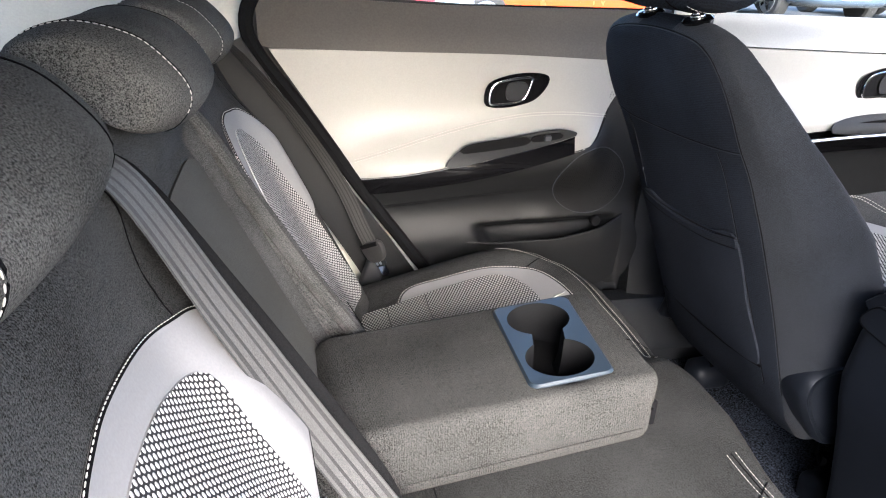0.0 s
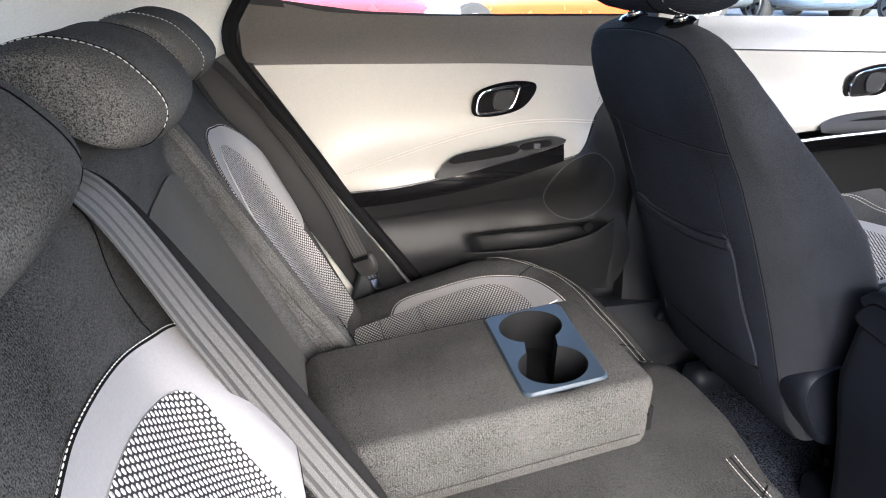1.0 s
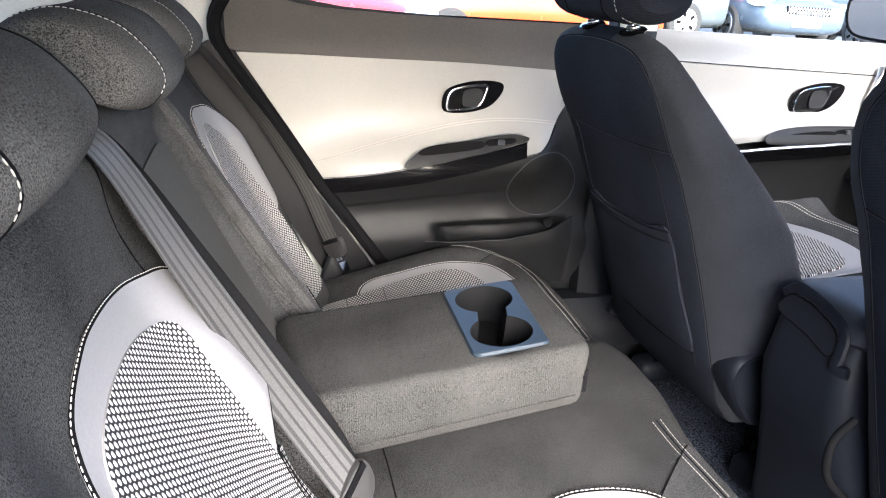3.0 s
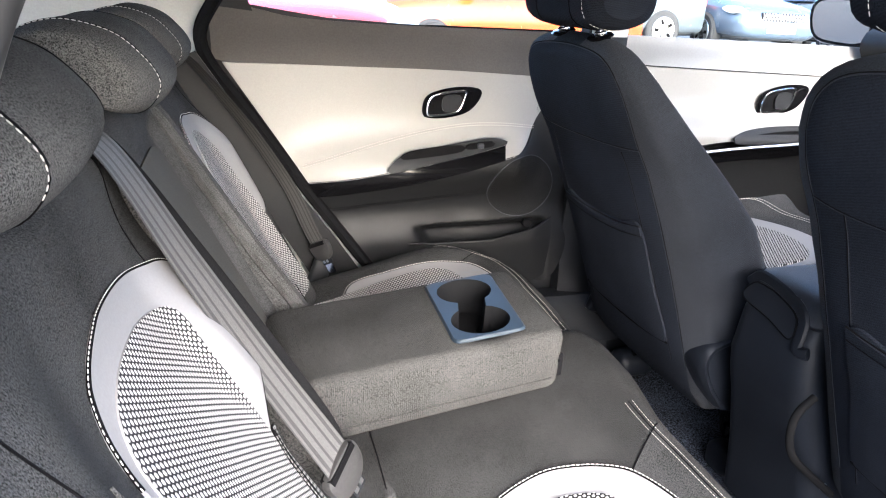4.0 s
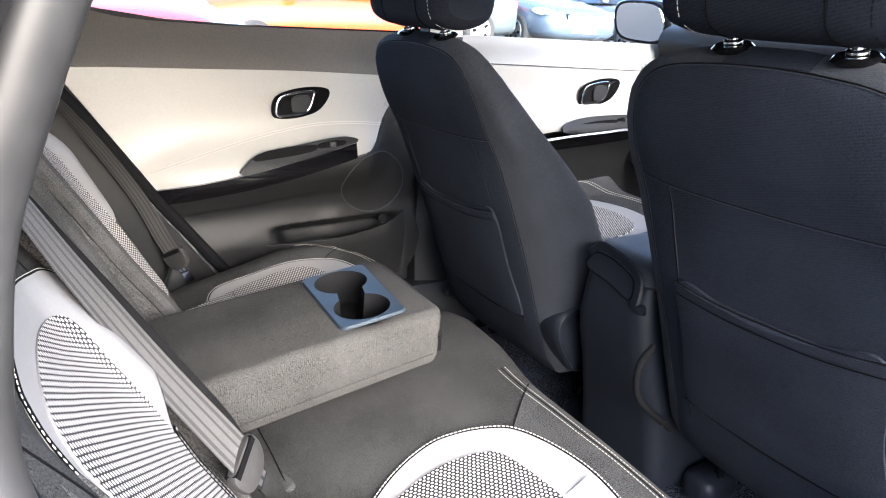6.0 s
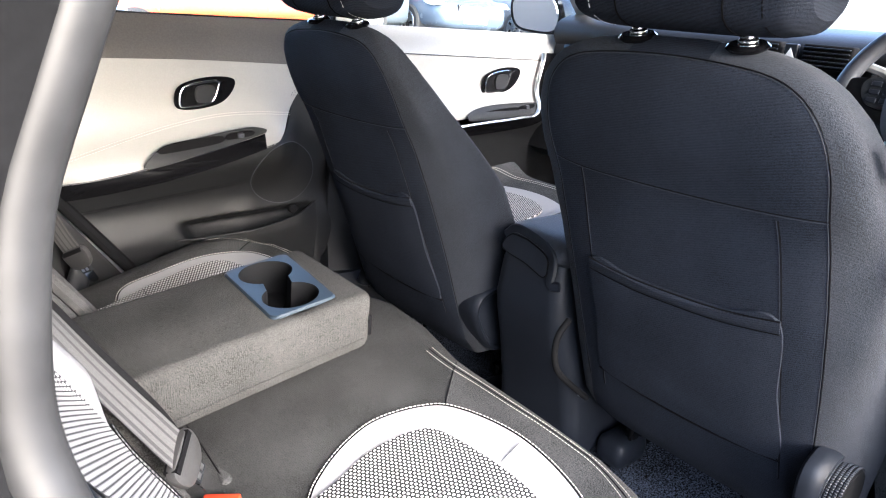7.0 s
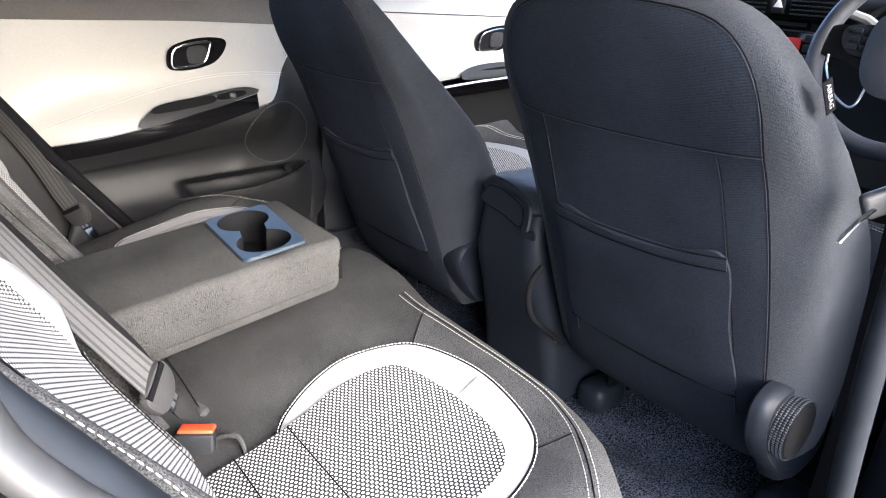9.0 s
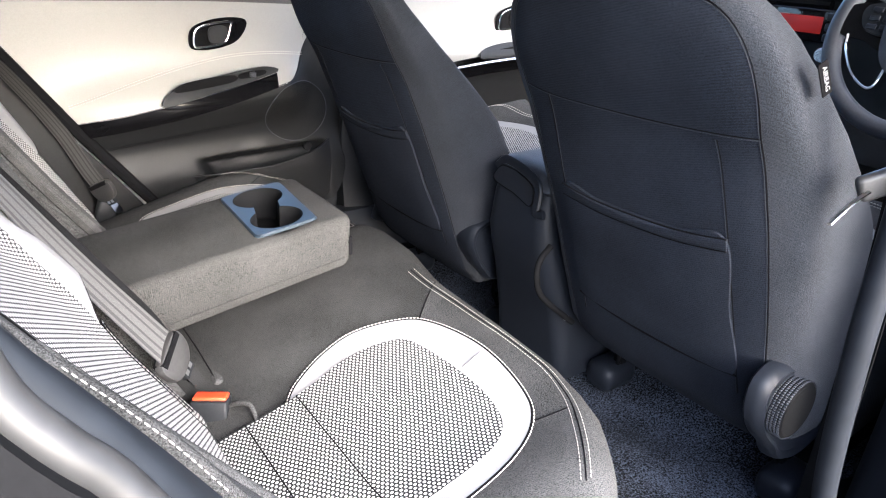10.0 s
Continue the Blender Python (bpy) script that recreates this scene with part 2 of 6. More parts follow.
def ruled(name, A, B, surf, nu, nv, mat, parent=None, label="", back=(0, 0.012, 0), sharp=False):
    """A panel between the lines A and B of (x, z); surf(x, z) gives y."""
    if sharp:
        def even(p):
            p = np.array(p, float)
            l = np.concatenate([[0], np.cumsum(np.linalg.norm(np.diff(p, axis=0), axis=1))])
            return np.stack([np.interp(np.linspace(0, l[-1], nu), l, p[:, j]) for j in (0, 1)], 1)
        a, b = even(A), even(B)
    else:
        a, b = smooth_line(A, nu), smooth_line(B, nu)

    def fn(i, s):
        x, z = a[int(i)] * (1 - s) + b[int(i)] * s
        return (x, surf(x, z), z)
    return grid(name, fn, list(range(nu)), list(np.linspace(0, 1, nv)), mat, parent, label=label, back=back)


def normal_of(fn, u, v, e=0.002):
    p = np.array(fn(u, v))
    n = np.cross(np.array(fn(u + e, v)) - p, np.array(fn(u, v + e)) - p)
    return p, n / max(np.linalg.norm(n), 1e-9)


def patch(name, fn, outline, off, mat, parent=None, label="", rings=9, n=96, side=1, puff=0.0, closed_smooth=True, rim=None):
    """A cover cut to outline (u, v), lying off above the surface fn, with a turned-down edge."""
    o = smooth_line(outline, n, True) if closed_smooth else np.array(outline, float)
    n = len(o)
    c = o.mean(0)
    V, uv, F = [], [], []
    steps = list(np.linspace(0, 1, rings + 1)[1:]) + [1.0]
    p, nn = normal_of(fn, *c)
    V.append(tuple(p + side * nn * (off + puff)))
    uv.append(tuple(c))
    for k, s in enumerate(steps):
        for q in o:
            w = c + (q - c) * s
            p, nn = normal_of(fn, *w)
            h = off + puff * (1 - s ** 4) if k < len(steps) - 1 else max(-0.003, off - 0.004)
            V.append(tuple(p + side * nn * h))
            uv.append(tuple(w))
    for i in range(n):
        F.append((0, 1 + i, 1 + (i + 1) % n))
    for k in range(len(steps) - 1):
        for i in range(n):
            a, b = 1 + k * n + i, 1 + k * n + (i + 1) % n
            F.append((a, a + n, b + n, b))
    if rim:
        return mesh(name, V, F, None, parent, label, uv, mats=[mat, rim], fmat=[0] * (len(F) - n) + [1] * n)
    return mesh(name, V, F, mat, parent, label, uv)


def on(fn, pts, off, side=1):
    """The points (u, v) laid on the surface fn, lifted by off."""
    out = []
    for u, v in pts:
        p, nn = normal_of(fn, u, v)
        out.append(p + side * nn * off)
    return np.array(out)


def tube(name, pts, r, mat, parent=None, label="", closed=False, sides=8, flat=1.0, up=None, taper=None):
    p = np.array(pts, float)
    k = len(p)
    V, F = [], []
    ref = np.array(up if up is not None else (0, 0, 1), float)
    for i in range(k):
        a, b = (p[(i - 1) % k], p[(i + 1) % k]) if closed else (p[max(i - 1, 0)], p[min(i + 1, k - 1)])
        d = (b - a) / max(np.linalg.norm(b - a), 1e-9)
        s = np.cross(d, ref)
        if np.linalg.norm(s) < 0.05:
            s = np.cross(d, (1, 0, 0))
        s /= np.linalg.norm(s)
        w = np.cross(s, d)
        rr = r * (taper[i] if taper is not None else 1)
        for j in range(sides):
            t = 2 * math.pi * j / sides
            V.append(tuple(p[i] + s * rr * math.cos(t) + w * rr * flat * math.sin(t)))
    for i in range(k if closed else k - 1):
        for j in range(sides):
            a, b = i * sides + j, i * sides + (j + 1) % sides
            c, d = ((i + 1) % k) * sides + (j + 1) % sides, ((i + 1) % k) * sides + j
            F.append((a, b, c, d))
    if not closed:
        F += [tuple(range(sides))[::-1], tuple((k - 1) * sides + j for j in range(sides))]
    return mesh(name, V, F, mat, parent, label)


def stitches(name, pts, mat, parent, length=0.0042, gap=0.0016, r=0.0007, label=""):
    """A sewn line: short thread ends along the line, in one mesh."""
    p = np.array(pts, float)
    l = np.concatenate([[0], np.cumsum(np.linalg.norm(np.diff(p, axis=0), axis=1))])

    def at(s):
        return np.array([np.interp(s, l, p[:, j]) for j in range(3)])
    V, F = [], []
    s = 0.0
    while s + length < l[-1]:
        a, b = at(s), at(s + length)
        d = (b - a) / max(np.linalg.norm(b - a), 1e-9)
        x = np.cross(d, (0.31, 0.2, 0.93))
        x /= np.linalg.norm(x)
        y = np.cross(d, x)
        o = len(V)
        for c, k in ((a, 0.5), (a + d * length * 0.25, 1), (b - d * length * 0.25, 1), (b, 0.5)):
            for i in range(4):
                t = math.pi / 2 * i
                V.append(tuple(c + (x * math.cos(t) + y * math.sin(t)) * r * k))
        for k in range(3):
            for i in range(4):
                F.append((o + 4 * k + i, o + 4 * k + (i + 1) % 4, o + 4 * k + 4 + (i + 1) % 4, o + 4 * k + 4 + i))
        F += [(o + 3, o + 2, o + 1, o), (o + 12, o + 13, o + 14, o + 15)]
        s += length + gap
    return mesh(name, V, F, mat, parent, label)


def loft(name, rings, mat, parent=None, label="", caps=True):
    n = len(rings[0])
    V = [tuple(q) for r in rings for q in r]
    F = []
    for k in range(len(rings) - 1):
        for i in range(n):
            a, b = k * n + i, k * n + (i + 1) % n
            F.append((a, b, b + n, a + n))
    if caps:
        F += [tuple(range(n))[::-1], tuple((len(rings) - 1) * n + i for i in range(n))]
    return mesh(name, V, F, mat, parent, label)


def rbox(name, lo, hi, bevel, mat, parent=None, label="", turn=None, seg=3):
    """A block with rounded edges between two corners; turn: a matrix about its centre."""
    bm = bmesh.new()
    bmesh.ops.create_cube(bm, size=1.0)
    lo, hi = Vector(lo), Vector(hi)
    c, s = (lo + hi) / 2, hi - lo
    for v in bm.verts:
        v.co = Vector((v.co.x * s.x, v.co.y * s.y, v.co.z * s.z))
    bmesh.ops.bevel(bm, geom=bm.edges[:], offset=bevel, segments=seg, profile=0.5, affect="EDGES")
    m = Matrix.Translation(c) @ (turn or Matrix())
    bmesh.ops.transform(bm, matrix=m, verts=bm.verts)
    bm.verts.index_update()
    V, F = [tuple(v.co) for v in bm.verts], [tuple(v.index for v in f.verts) for f in bm.faces]
    bm.free()
    return mesh(name, V, F, mat, parent, label)


def disc(name, centre, axis, r, h, mat, parent=None, label="", bevel=0.002, n=32):
    """A round slab at centre, its axis along a vector, h thick, with turned edges."""
    a = Vector(axis).normalized()
    q = a.to_track_quat("Z", "Y").to_matrix()
    rings = []
    for rr, hh in ((r - bevel, -h / 2), (r, -h / 2 + bevel), (r, h / 2 - bevel), (r - bevel, h / 2)):
        rings.append([Vector(centre) + q @ Vector((rr * math.cos(2 * math.pi * i / n), rr * math.sin(2 * math.pi * i / n), hh)) for i in range(n)])
    return loft(name, rings, mat, parent, label)


def step(a, b, x):
    t = min(1.0, max(0.0, (x - a) / (b - a)))
    return t * t * (3 - 2 * t)


def letters(name, text, size, m, mat, parent, label="", spacing=1.0):
    """Raised lettering in the built-in font, as a mesh."""
    cu = bpy.data.curves.new(name, "FONT")
    cu.body, cu.size, cu.extrude, cu.align_x, cu.align_y = text, size, 0.0002, "CENTER", "CENTER"
    cu.space_character = spacing
    tmp = bpy.data.objects.new(name, cu)
    scene.collection.objects.link(tmp)
    me = bpy.data.meshes.new_from_object(tmp.evaluated_get(bpy.context.evaluated_depsgraph_get()))
    bpy.data.objects.remove(tmp)
    V = [tuple(m @ v.co) for v in me.vertices]
    F = [tuple(p.vertices) for p in me.polygons]
    bpy.data.meshes.remove(me)
    return mesh(name, V, F, mat, parent, label, smooth=False)


# ---- setting: ground, floor, shell ----
def ground_z(x, y):
    return float(np.interp(y, [1.0, 3.6, 7.4, 9.4], [-0.36, -0.02, -0.02, 0.22]))


gx, gy = list(np.linspace(-150, 150, 31)), [-150, -60, -20, -8, -3, 0, 1.0, 3.6, 7.4, 9.4, 20, 60, 150]
grid("ground", lambda x, y: (x, y, ground_z(x, y)), gx, gy, ASPHALT)
tagged(bpy.data.objects["ground"], "grey asphalt car park under the parked cars", "ground", kind="structure")


def floor_fn(x, y):
    z = 0.03 + 0.004 * math.sin(x * 31 + y * 17) + 0.05 * step(0.95, 1.1, x) - 0.02 * step(0.75, 0.9, x)
    z += 0.06 * step(0.14, 0.06, abs(y)) * step(0.75, 0.6, x)
    return (x, y, z)


grid("floor", floor_fn, list(np.linspace(0.05, 1.75, 40)), list(np.linspace(-0.70, 0.70, 40)), CARPET, back=(0, 0, -0.03))
tagged(bpy.data.objects["floor"], "speckled blue-grey carpet on the car floor", "floor", kind="structure")


# outline of the rear door opening, in (x, z): the seal runs along it
OPENING = [(0.06, 0.98), (0.03, 0.90), (-0.015, 0.83), (-0.045, 0.77), (-0.03, 0.71), (0.05, 0.60), (0.15, 0.455), (0.22, 0.36), (0.29, 0.266), (0.34, 0.20), (0.42, 0.16), (0.60, 0.145), (0.80, 0.14)]


def side_shell(sign, name):
    """The body side behind and above the rear door opening, with its trim."""
    line = smooth_line(OPENING, 60)
    rear = np.array([(-0.75, z) for _, z in line])
    rear[:, 1] = np.linspace(1.15, 0.05, 60)

    def fn(i, s):
        a, b = line[int(i)], rear[int(i)]
        x, z = a * (1 - s) + b * s
        y = 0.715 + 0.03 * (1 - s) ** 6 - 0.12 * step(0.75, 1.2, z) - 0.02 * s
        return (x, sign * y, z)
    return grid(name, fn, list(range(60)), list(np.linspace(0, 1, 12)), PALE_TRIM, back=(0, sign * 0.02, 0))


tagged(side_shell(1, "trim"), "pale grey pillar trim behind the rear door", "trim", kind="structure")

# roof lining with rounded edges
grid("ceiling", lambda x, y: (x, y, 1.20 - 0.20 * (abs(y) / 0.78) ** 4 - 0.05 * max(0, x - 0.9) ** 2), list(np.linspace(-0.7, 1.45, 24)), list(np.linspace(-0.78, 0.78, 24)), HEADLINER, back=(0, 0, 0.03))
tagged(bpy.data.objects["ceiling"], "pale cloth roof lining of the car", "ceiling", kind="structure")

# load cover and body behind the seats
grid("parcel_shelf", lambda x, y: (x, y, 0.70 + 0.01 * math.cos(y * 3)), list(np.linspace(-0.75, -0.16, 8)), list(np.linspace(-0.66, 0.66, 16)), PLASTIC, back=(0, 0, -0.02))
tagged(bpy.data.objects["parcel_shelf"], "dark load cover behind the rear seats", "shelf", kind="structure")
grid("wall_rear", lambda y, z: (-0.76 + 0.2 * step(0.75, 1.2, z) * 0.6, y, z), list(np.linspace(-0.68, 0.68, 8)), list(np.linspace(0.0, 0.80, 6)), PLASTIC, back=(-0.03, 0, 0))
tagged(bpy.data.objects["wall_rear"], "dark inside of the tailgate", "wall", kind="structure")

# unseen pane, added to dim the daylight that enters from behind
grid("window_1", lambda y, s: (-0.74 + 0.16 * s, y, 0.80 + 0.38 * s - 0.03 * (y / 0.68) ** 2 * s), list(np.linspace(-0.68, 0.68, 9)), list(np.linspace(0, 1, 6)), DARK_PANE, back=(-0.005, 0, 0))
tagged(bpy.data.objects["window_1"], "unseen tinted tailgate pane that dims light from behind", "window", kind="structure")

# ---- left rear door ----
def door_y(x, z):
    y = 0.716 - 0.05 * math.exp(-((z - 0.485 - 0.05 * (x - 0.4)) / 0.06) ** 2) * step(0.05, 0.25, x) * step(0.71, 0.62, x)
    y += 0.035 * step(0.70, 0.80, z)
    y -= 0.02 * step(0.40, 0.30, z)
    return y


rear_door = thing("rear_door", (0.35, 0.74, 0.18), "closed rear door with cream insert and dark trim", "car door")
ruled("door_skin", [(-0.09, 0.835), (0.2, 0.80), (0.5, 0.79), (0.84, 0.79)], [(0.16, 0.16), (0.4, 0.10), (0.6, 0.10), (0.84, 0.10)], lambda x, z: 0.752, 20, 8, PLASTIC, rear_door, "dark inner door skin", sharp=True)
BELT = [(-0.035, 0.832), (0.02, 0.818), (0.06, 0.811), (0.134, 0.798), (0.25, 0.793), (0.371, 0.791), (0.675, 0.792), (0.80, 0.792)]
INS_TOP = [(-0.012, 0.707), (0.222, 0.706), (0.447, 0.704), (0.64, 0.697), (0.80, 0.69)]
INS_BOT = [(0.153, 0.462), (0.325, 0.484), (0.45, 0.496), (0.592, 0.511), (0.649, 0.535), (0.675, 0.583), (0.688, 0.64)]
STRIP_BOT = [(0.172, 0.430), (0.28, 0.444), (0.38, 0.460), (0.49, 0.486), (0.592, 0.513)]
STRIP_TOP = [(0.153, 0.462), (0.325, 0.487), (0.45, 0.511), (0.53, 0.527), (0.597, 0.543)]
LOW_BOT = [(0.30, 0.258), (0.36, 0.20), (0.50, 0.17), (0.66, 0.175), (0.75, 0.20), (0.785, 0.27)]
ruled("upper_panel", BELT, [(-0.03, 0.715), (0.0, 0.7095)] + INS_TOP[1:], lambda x, z: door_y(x, z) - 0.004, 40, 8, BELT_TRIM, rear_door, "dark grey belt-line trim")
ruled("insert", INS_TOP, INS_BOT, door_y, 60, 28, CREAM, rear_door, "cream leatherette insert")
LIP = [(0.385, 0.306), (0.44, 0.309), (0.52, 0.311), (0.59, 0.316), (0.677, 0.333), (0.745, 0.357)]


def lip_z(x):
    return float(np.interp(x, [q[0] for q in LIP], [q[1] for q in LIP]))


def panel_y(x, z):
    """The lower panel with the step under its upper roll, without the pocket."""
    c = 0.394 + 0.10 * (x - 0.216)
    return door_y(x, z) + 0.007 * step(c + 0.004, c - 0.004, z) * step(0.58, 0.50, x)


def low_y(x, z):
    """The panel with the hollow of the map pocket sunk into it."""
    back = 0.346 + 0.04 * (x - 0.44) + 0.006
    inside = step(0.405, 0.445, x + 0.5 * (z - 0.31)) * step(0.745, 0.70, x)
    return panel_y(x, z) + 0.045 * inside * step(back, back - 0.03, z)


def pocket_y(x, z):
    """Front wall of the map pocket: proud of the panel at its lip, running out to both ends and below."""
    ends = step(0.36, 0.46, x) * step(0.775, 0.68, x)
    return panel_y(x, z) + 0.004 - 0.024 * ends * step(0.17, lip_z(x), z)


ruled("lower_panel", STRIP_BOT + [(0.652, 0.533), (0.680, 0.583), (0.693, 0.64), (0.79, 0.675)], LOW_BOT[:1] + LOW_BOT[1:] + [(0.80, 0.40), (0.80, 0.55)], low_y, 110, 80, DOOR_GREY, rear_door, "dark grained plastic lower panel with map pocket")
pocket_front = ruled("pocket_front", LIP, [(0.385, 0.19), (0.46, 0.180), (0.55, 0.178), (0.64, 0.180), (0.70, 0.19), (0.745, 0.215)], pocket_y, 60, 16, DOOR_GREY, rear_door, "pocket front wall", back=(0, 0.006, 0))
tube("lip_edge", [(x, pocket_y(x, z) + 0.002, z) for x, z in smooth_line(LIP, 50)], 0.0028, DOOR_GREY, pocket_front, "rounded lip", sides=8)


def strip_fn(x, z):
    return door_y(x, z) - 0.012


ruled("gloss_strip", STRIP_TOP, STRIP_BOT, strip_fn, 30, 5, GLOSS, rear_door, "piano black strip", back=(0, 0.02, 0))
# chrome line in place of the highlight along the gloss strip's top
tube("strip_highlight", [(x, door_y(x, z) - 0.013, z + 0.001) for x, z in smooth_line(STRIP_TOP, 24)], 0.0013, CHROME, rear_door, "chrome line standing in for the strip's highlight")


def seam_on(name, line, parent, surf, mat=THREAD, off=0.0012, **k):
    return stitches(name, [(x, surf(x, z) - off, z) for x, z in line], mat, parent, **k)


for dz in (0.0, 0.005):
    seam_on("stitching", smooth_line([(0.142, 0.494 + dz), (0.22, 0.519 + dz), (0.316, 0.545 + dz), (0.41, 0.567 + dz), (0.505, 0.582 + dz), (0.60, 0.584 + dz), (0.68, 0.578 + dz)], 90), rear_door, door_y, THREAD_DULL)


def pull_handle(parent, cx, cz, y, k=1.0):
    """Inside door handle: black surround, bright ring, black patch for the shaded hollow, and lever."""
    def place(pts):
        return [(cx + k * a, cz + k * b) for a, b in pts]
    out = place([(-0.066, -0.025), (-0.060, 0.012), (-0.02, 0.030), (0.03, 0.036), (0.066, 0.030), (0.064, 0.008), (0.040, -0.018), (0.0, -0.031), (-0.045, -0.034)])
    ring = place([(-0.056, -0.022), (-0.048, 0.011), (-0.012, 0.023), (0.028, 0.026), (0.030, 0.016), (0.020, -0.012), (0.004, -0.022), (-0.04, -0.027)])
    flat = lambda x, z: (x, y, z)
    hd = patch("door_handle", flat, out, 0.005, GLOSS, parent, "black door-handle surround", rings=4, n=48, side=1)
    # no real hollow: its shade is a flat black patch
    patch("dish_shade", lambda x, z: (x, y - 0.005, z), [(cx + (a - cx) * 0.92, cz + (b - cz) * 0.92) for a, b in ring], 0.0015, RUBBER, hd, "flat black patch for the shaded hollow behind the lever", rings=3, n=40, side=1)
    tube("bright_ring", [(a, y - 0.008, b) for a, b in smooth_line(ring, 48, True)], 0.0028 * k, CHROME, hd, "chrome ring", closed=True, up=(0, 1, 0), flat=0.7)
    lev = place([(-0.02, -0.017), (-0.02, 0.014), (0.018, 0.016), (0.014, -0.014)])
    patch("lever", lambda x, z: (x, y - 0.009, z), lev, 0.003, PLASTIC, hd, "dark pull lever", rings=3, n=32)
    patch("wedge", lambda x, z: (x, y - 0.005, z), place([(0.022, -0.012), (0.034, 0.018), (0.055, 0.028), (0.06, 0.012), (0.038, -0.014)]), 0.003, GLOSS, hd, "black wedge beside the lever", rings=3, n=32)
    return hd


pull_handle(rear_door, 0.471, 0.634, 0.709)


def switch_pod(parent, line, y, x_sw, z_sw):
    pod = patch("arm_pull", lambda x, z: (x, y - 0.02 * step(line[3][1], line[0][1], z), z), line, 0.004, PLASTIC, parent, "dark armrest pull with window switch", rings=6, n=64)
    a, b = np.array(line).min(0), np.array(line).max(0)
    cup = [(a[0] + 0.03, z_sw - 0.027), (a[0] + 0.05, z_sw - 0.008), (x_sw - 0.05, z_sw + 0.004), (x_sw - 0.05, z_sw - 0.012)]
    # cup and switch recess are flat; black patches give their shade
    patch("pull_cup_shade", lambda x, z: (x, y - 0.014, z), cup, 0.001, RUBBER, pod, "flat black patch for the shaded pull cup", rings=3, n=32)
    patch("switch_bed_shade", lambda x, z: (x, y - 0.012, z), [(x_sw - 0.03, z_sw - 0.006), (x_sw - 0.026, z_sw + 0.006), (x_sw + 0.028, z_sw + 0.011), (x_sw + 0.026, z_sw)], 0.001, RUBBER, pod, "flat black patch for the shaded switch recess", rings=2, n=24)
    rbox("window_switch", (x_sw - 0.008, y - 0.020, z_sw - 0.003), (x_sw + 0.006, y - 0.010, z_sw + 0.008), 0.002, LID_GREY, pod, "window switch")


switch_pod(rear_door, [(0.324, 0.490), (0.338, 0.516), (0.375, 0.531), (0.45, 0.546), (0.535, 0.560), (0.575, 0.561), (0.598, 0.550), (0.53, 0.529), (0.45, 0.513)], 0.672, 0.53, 0.545)

# loudspeaker grille: a round cover flush with the panel, with a rim and rows of holes
def door_skin_fn(x, z):
    return (x, low_y(x, z), z)


SPK = (0.655, 0.441)
spk_line = [(SPK[0] + 0.087 * math.cos(a), SPK[1] + 0.077 * math.sin(a)) for a in np.linspace(0, 2 * math.pi, 24, endpoint=False)]
spk = patch("speaker_grille", door_skin_fn, spk_line, 0.0022, SPEAKER, rear_door, "round loudspeaker grille", rings=12)
tube("rim", on(door_skin_fn, smooth_line(spk_line, 64, True), 0.0018), 0.0011, LID_GREY, spk, closed=True, up=(0, 1, 0))
holes = []
for k in range(1, 19):
    for i in range(6 * k):
        a = 2 * math.pi * i / (6 * k)
        holes.append((SPK[0] + 0.0044 * k * math.cos(a), SPK[1] + 0.0039 * k * math.sin(a)))
hv, hf = [], []
for (x, z), q in zip(holes, on(door_skin_fn, holes, 0.0026)):
    o = len(hv)
    hv += [(q[0] + 0.0012 * math.cos(t), q[1], q[2] + 0.0012 * math.sin(t)) for t in np.arange(5) * 1.2566]
    hv.append((q[0], q[1] + 0.003, q[2]))
    hf += [(o + k, o + (k + 1) % 5, o + 5) for k in range(5)]
tagged(mesh("perforation", hv, hf, SEAM, spk, smooth=False), kind="stuff")
disc("lock_button", (0.678, 0.700, 0.348), (0, -1, 0), 0.011, 0.012, RUBBER, rear_door, "small dark knob")
grid("window_pane", lambda x, z: (x, 0.765 - 0.10 * (z - 0.80), z), [-0.03 + 0.083 * i for i in range(11)], list(np.linspace(0.79, 1.14, 5)), GLASS, rear_door, label="clear side window", back=(0, 0.004, 0)).visible_shadow = False
grid("sill_seal", lambda x, s: (x, 0.752 + 0.012 * s, np.interp(x, [b[0] for b in BELT], [b[1] for b in BELT]) + 0.004 * math.sin(3.14 * s)), list(np.linspace(-0.03, 0.80, 30)), list(np.linspace(0, 1, 4)), RUBBER, rear_door, back=(0, 0, -0.01))
# rear corner of the window frame
mesh("quarter_trim", [(-0.05, 0.745, 0.815), (0.052, 0.745, 0.806), (0.042, 0.74, 0.83), (0.05, 0.735, 0.90), (0.0, 0.735, 0.90), (-0.05, 0.775, 0.815), (0.052, 0.775, 0.806), (0.042, 0.77, 0.83), (0.05, 0.765, 0.90), (0.0, 0.765, 0.90)],
     [(0, 1, 2, 3, 4), (9, 8, 7, 6, 5), (0, 5, 6, 1), (1, 6, 7, 2), (2, 7, 8, 3), (3, 8, 9, 4), (4, 9, 5, 0)], PLASTIC, rear_door, "black window-frame corner", smooth=False)
op = smooth_line(OPENING, 90)
tagged(tube("door_seal", [(x - 0.004, 0.700, z - 0.004) for x, z in op], 0.013, RUBBER, up=(0, 1, 0)), "black rubber seal round the rear door", "seal", kind="structure")

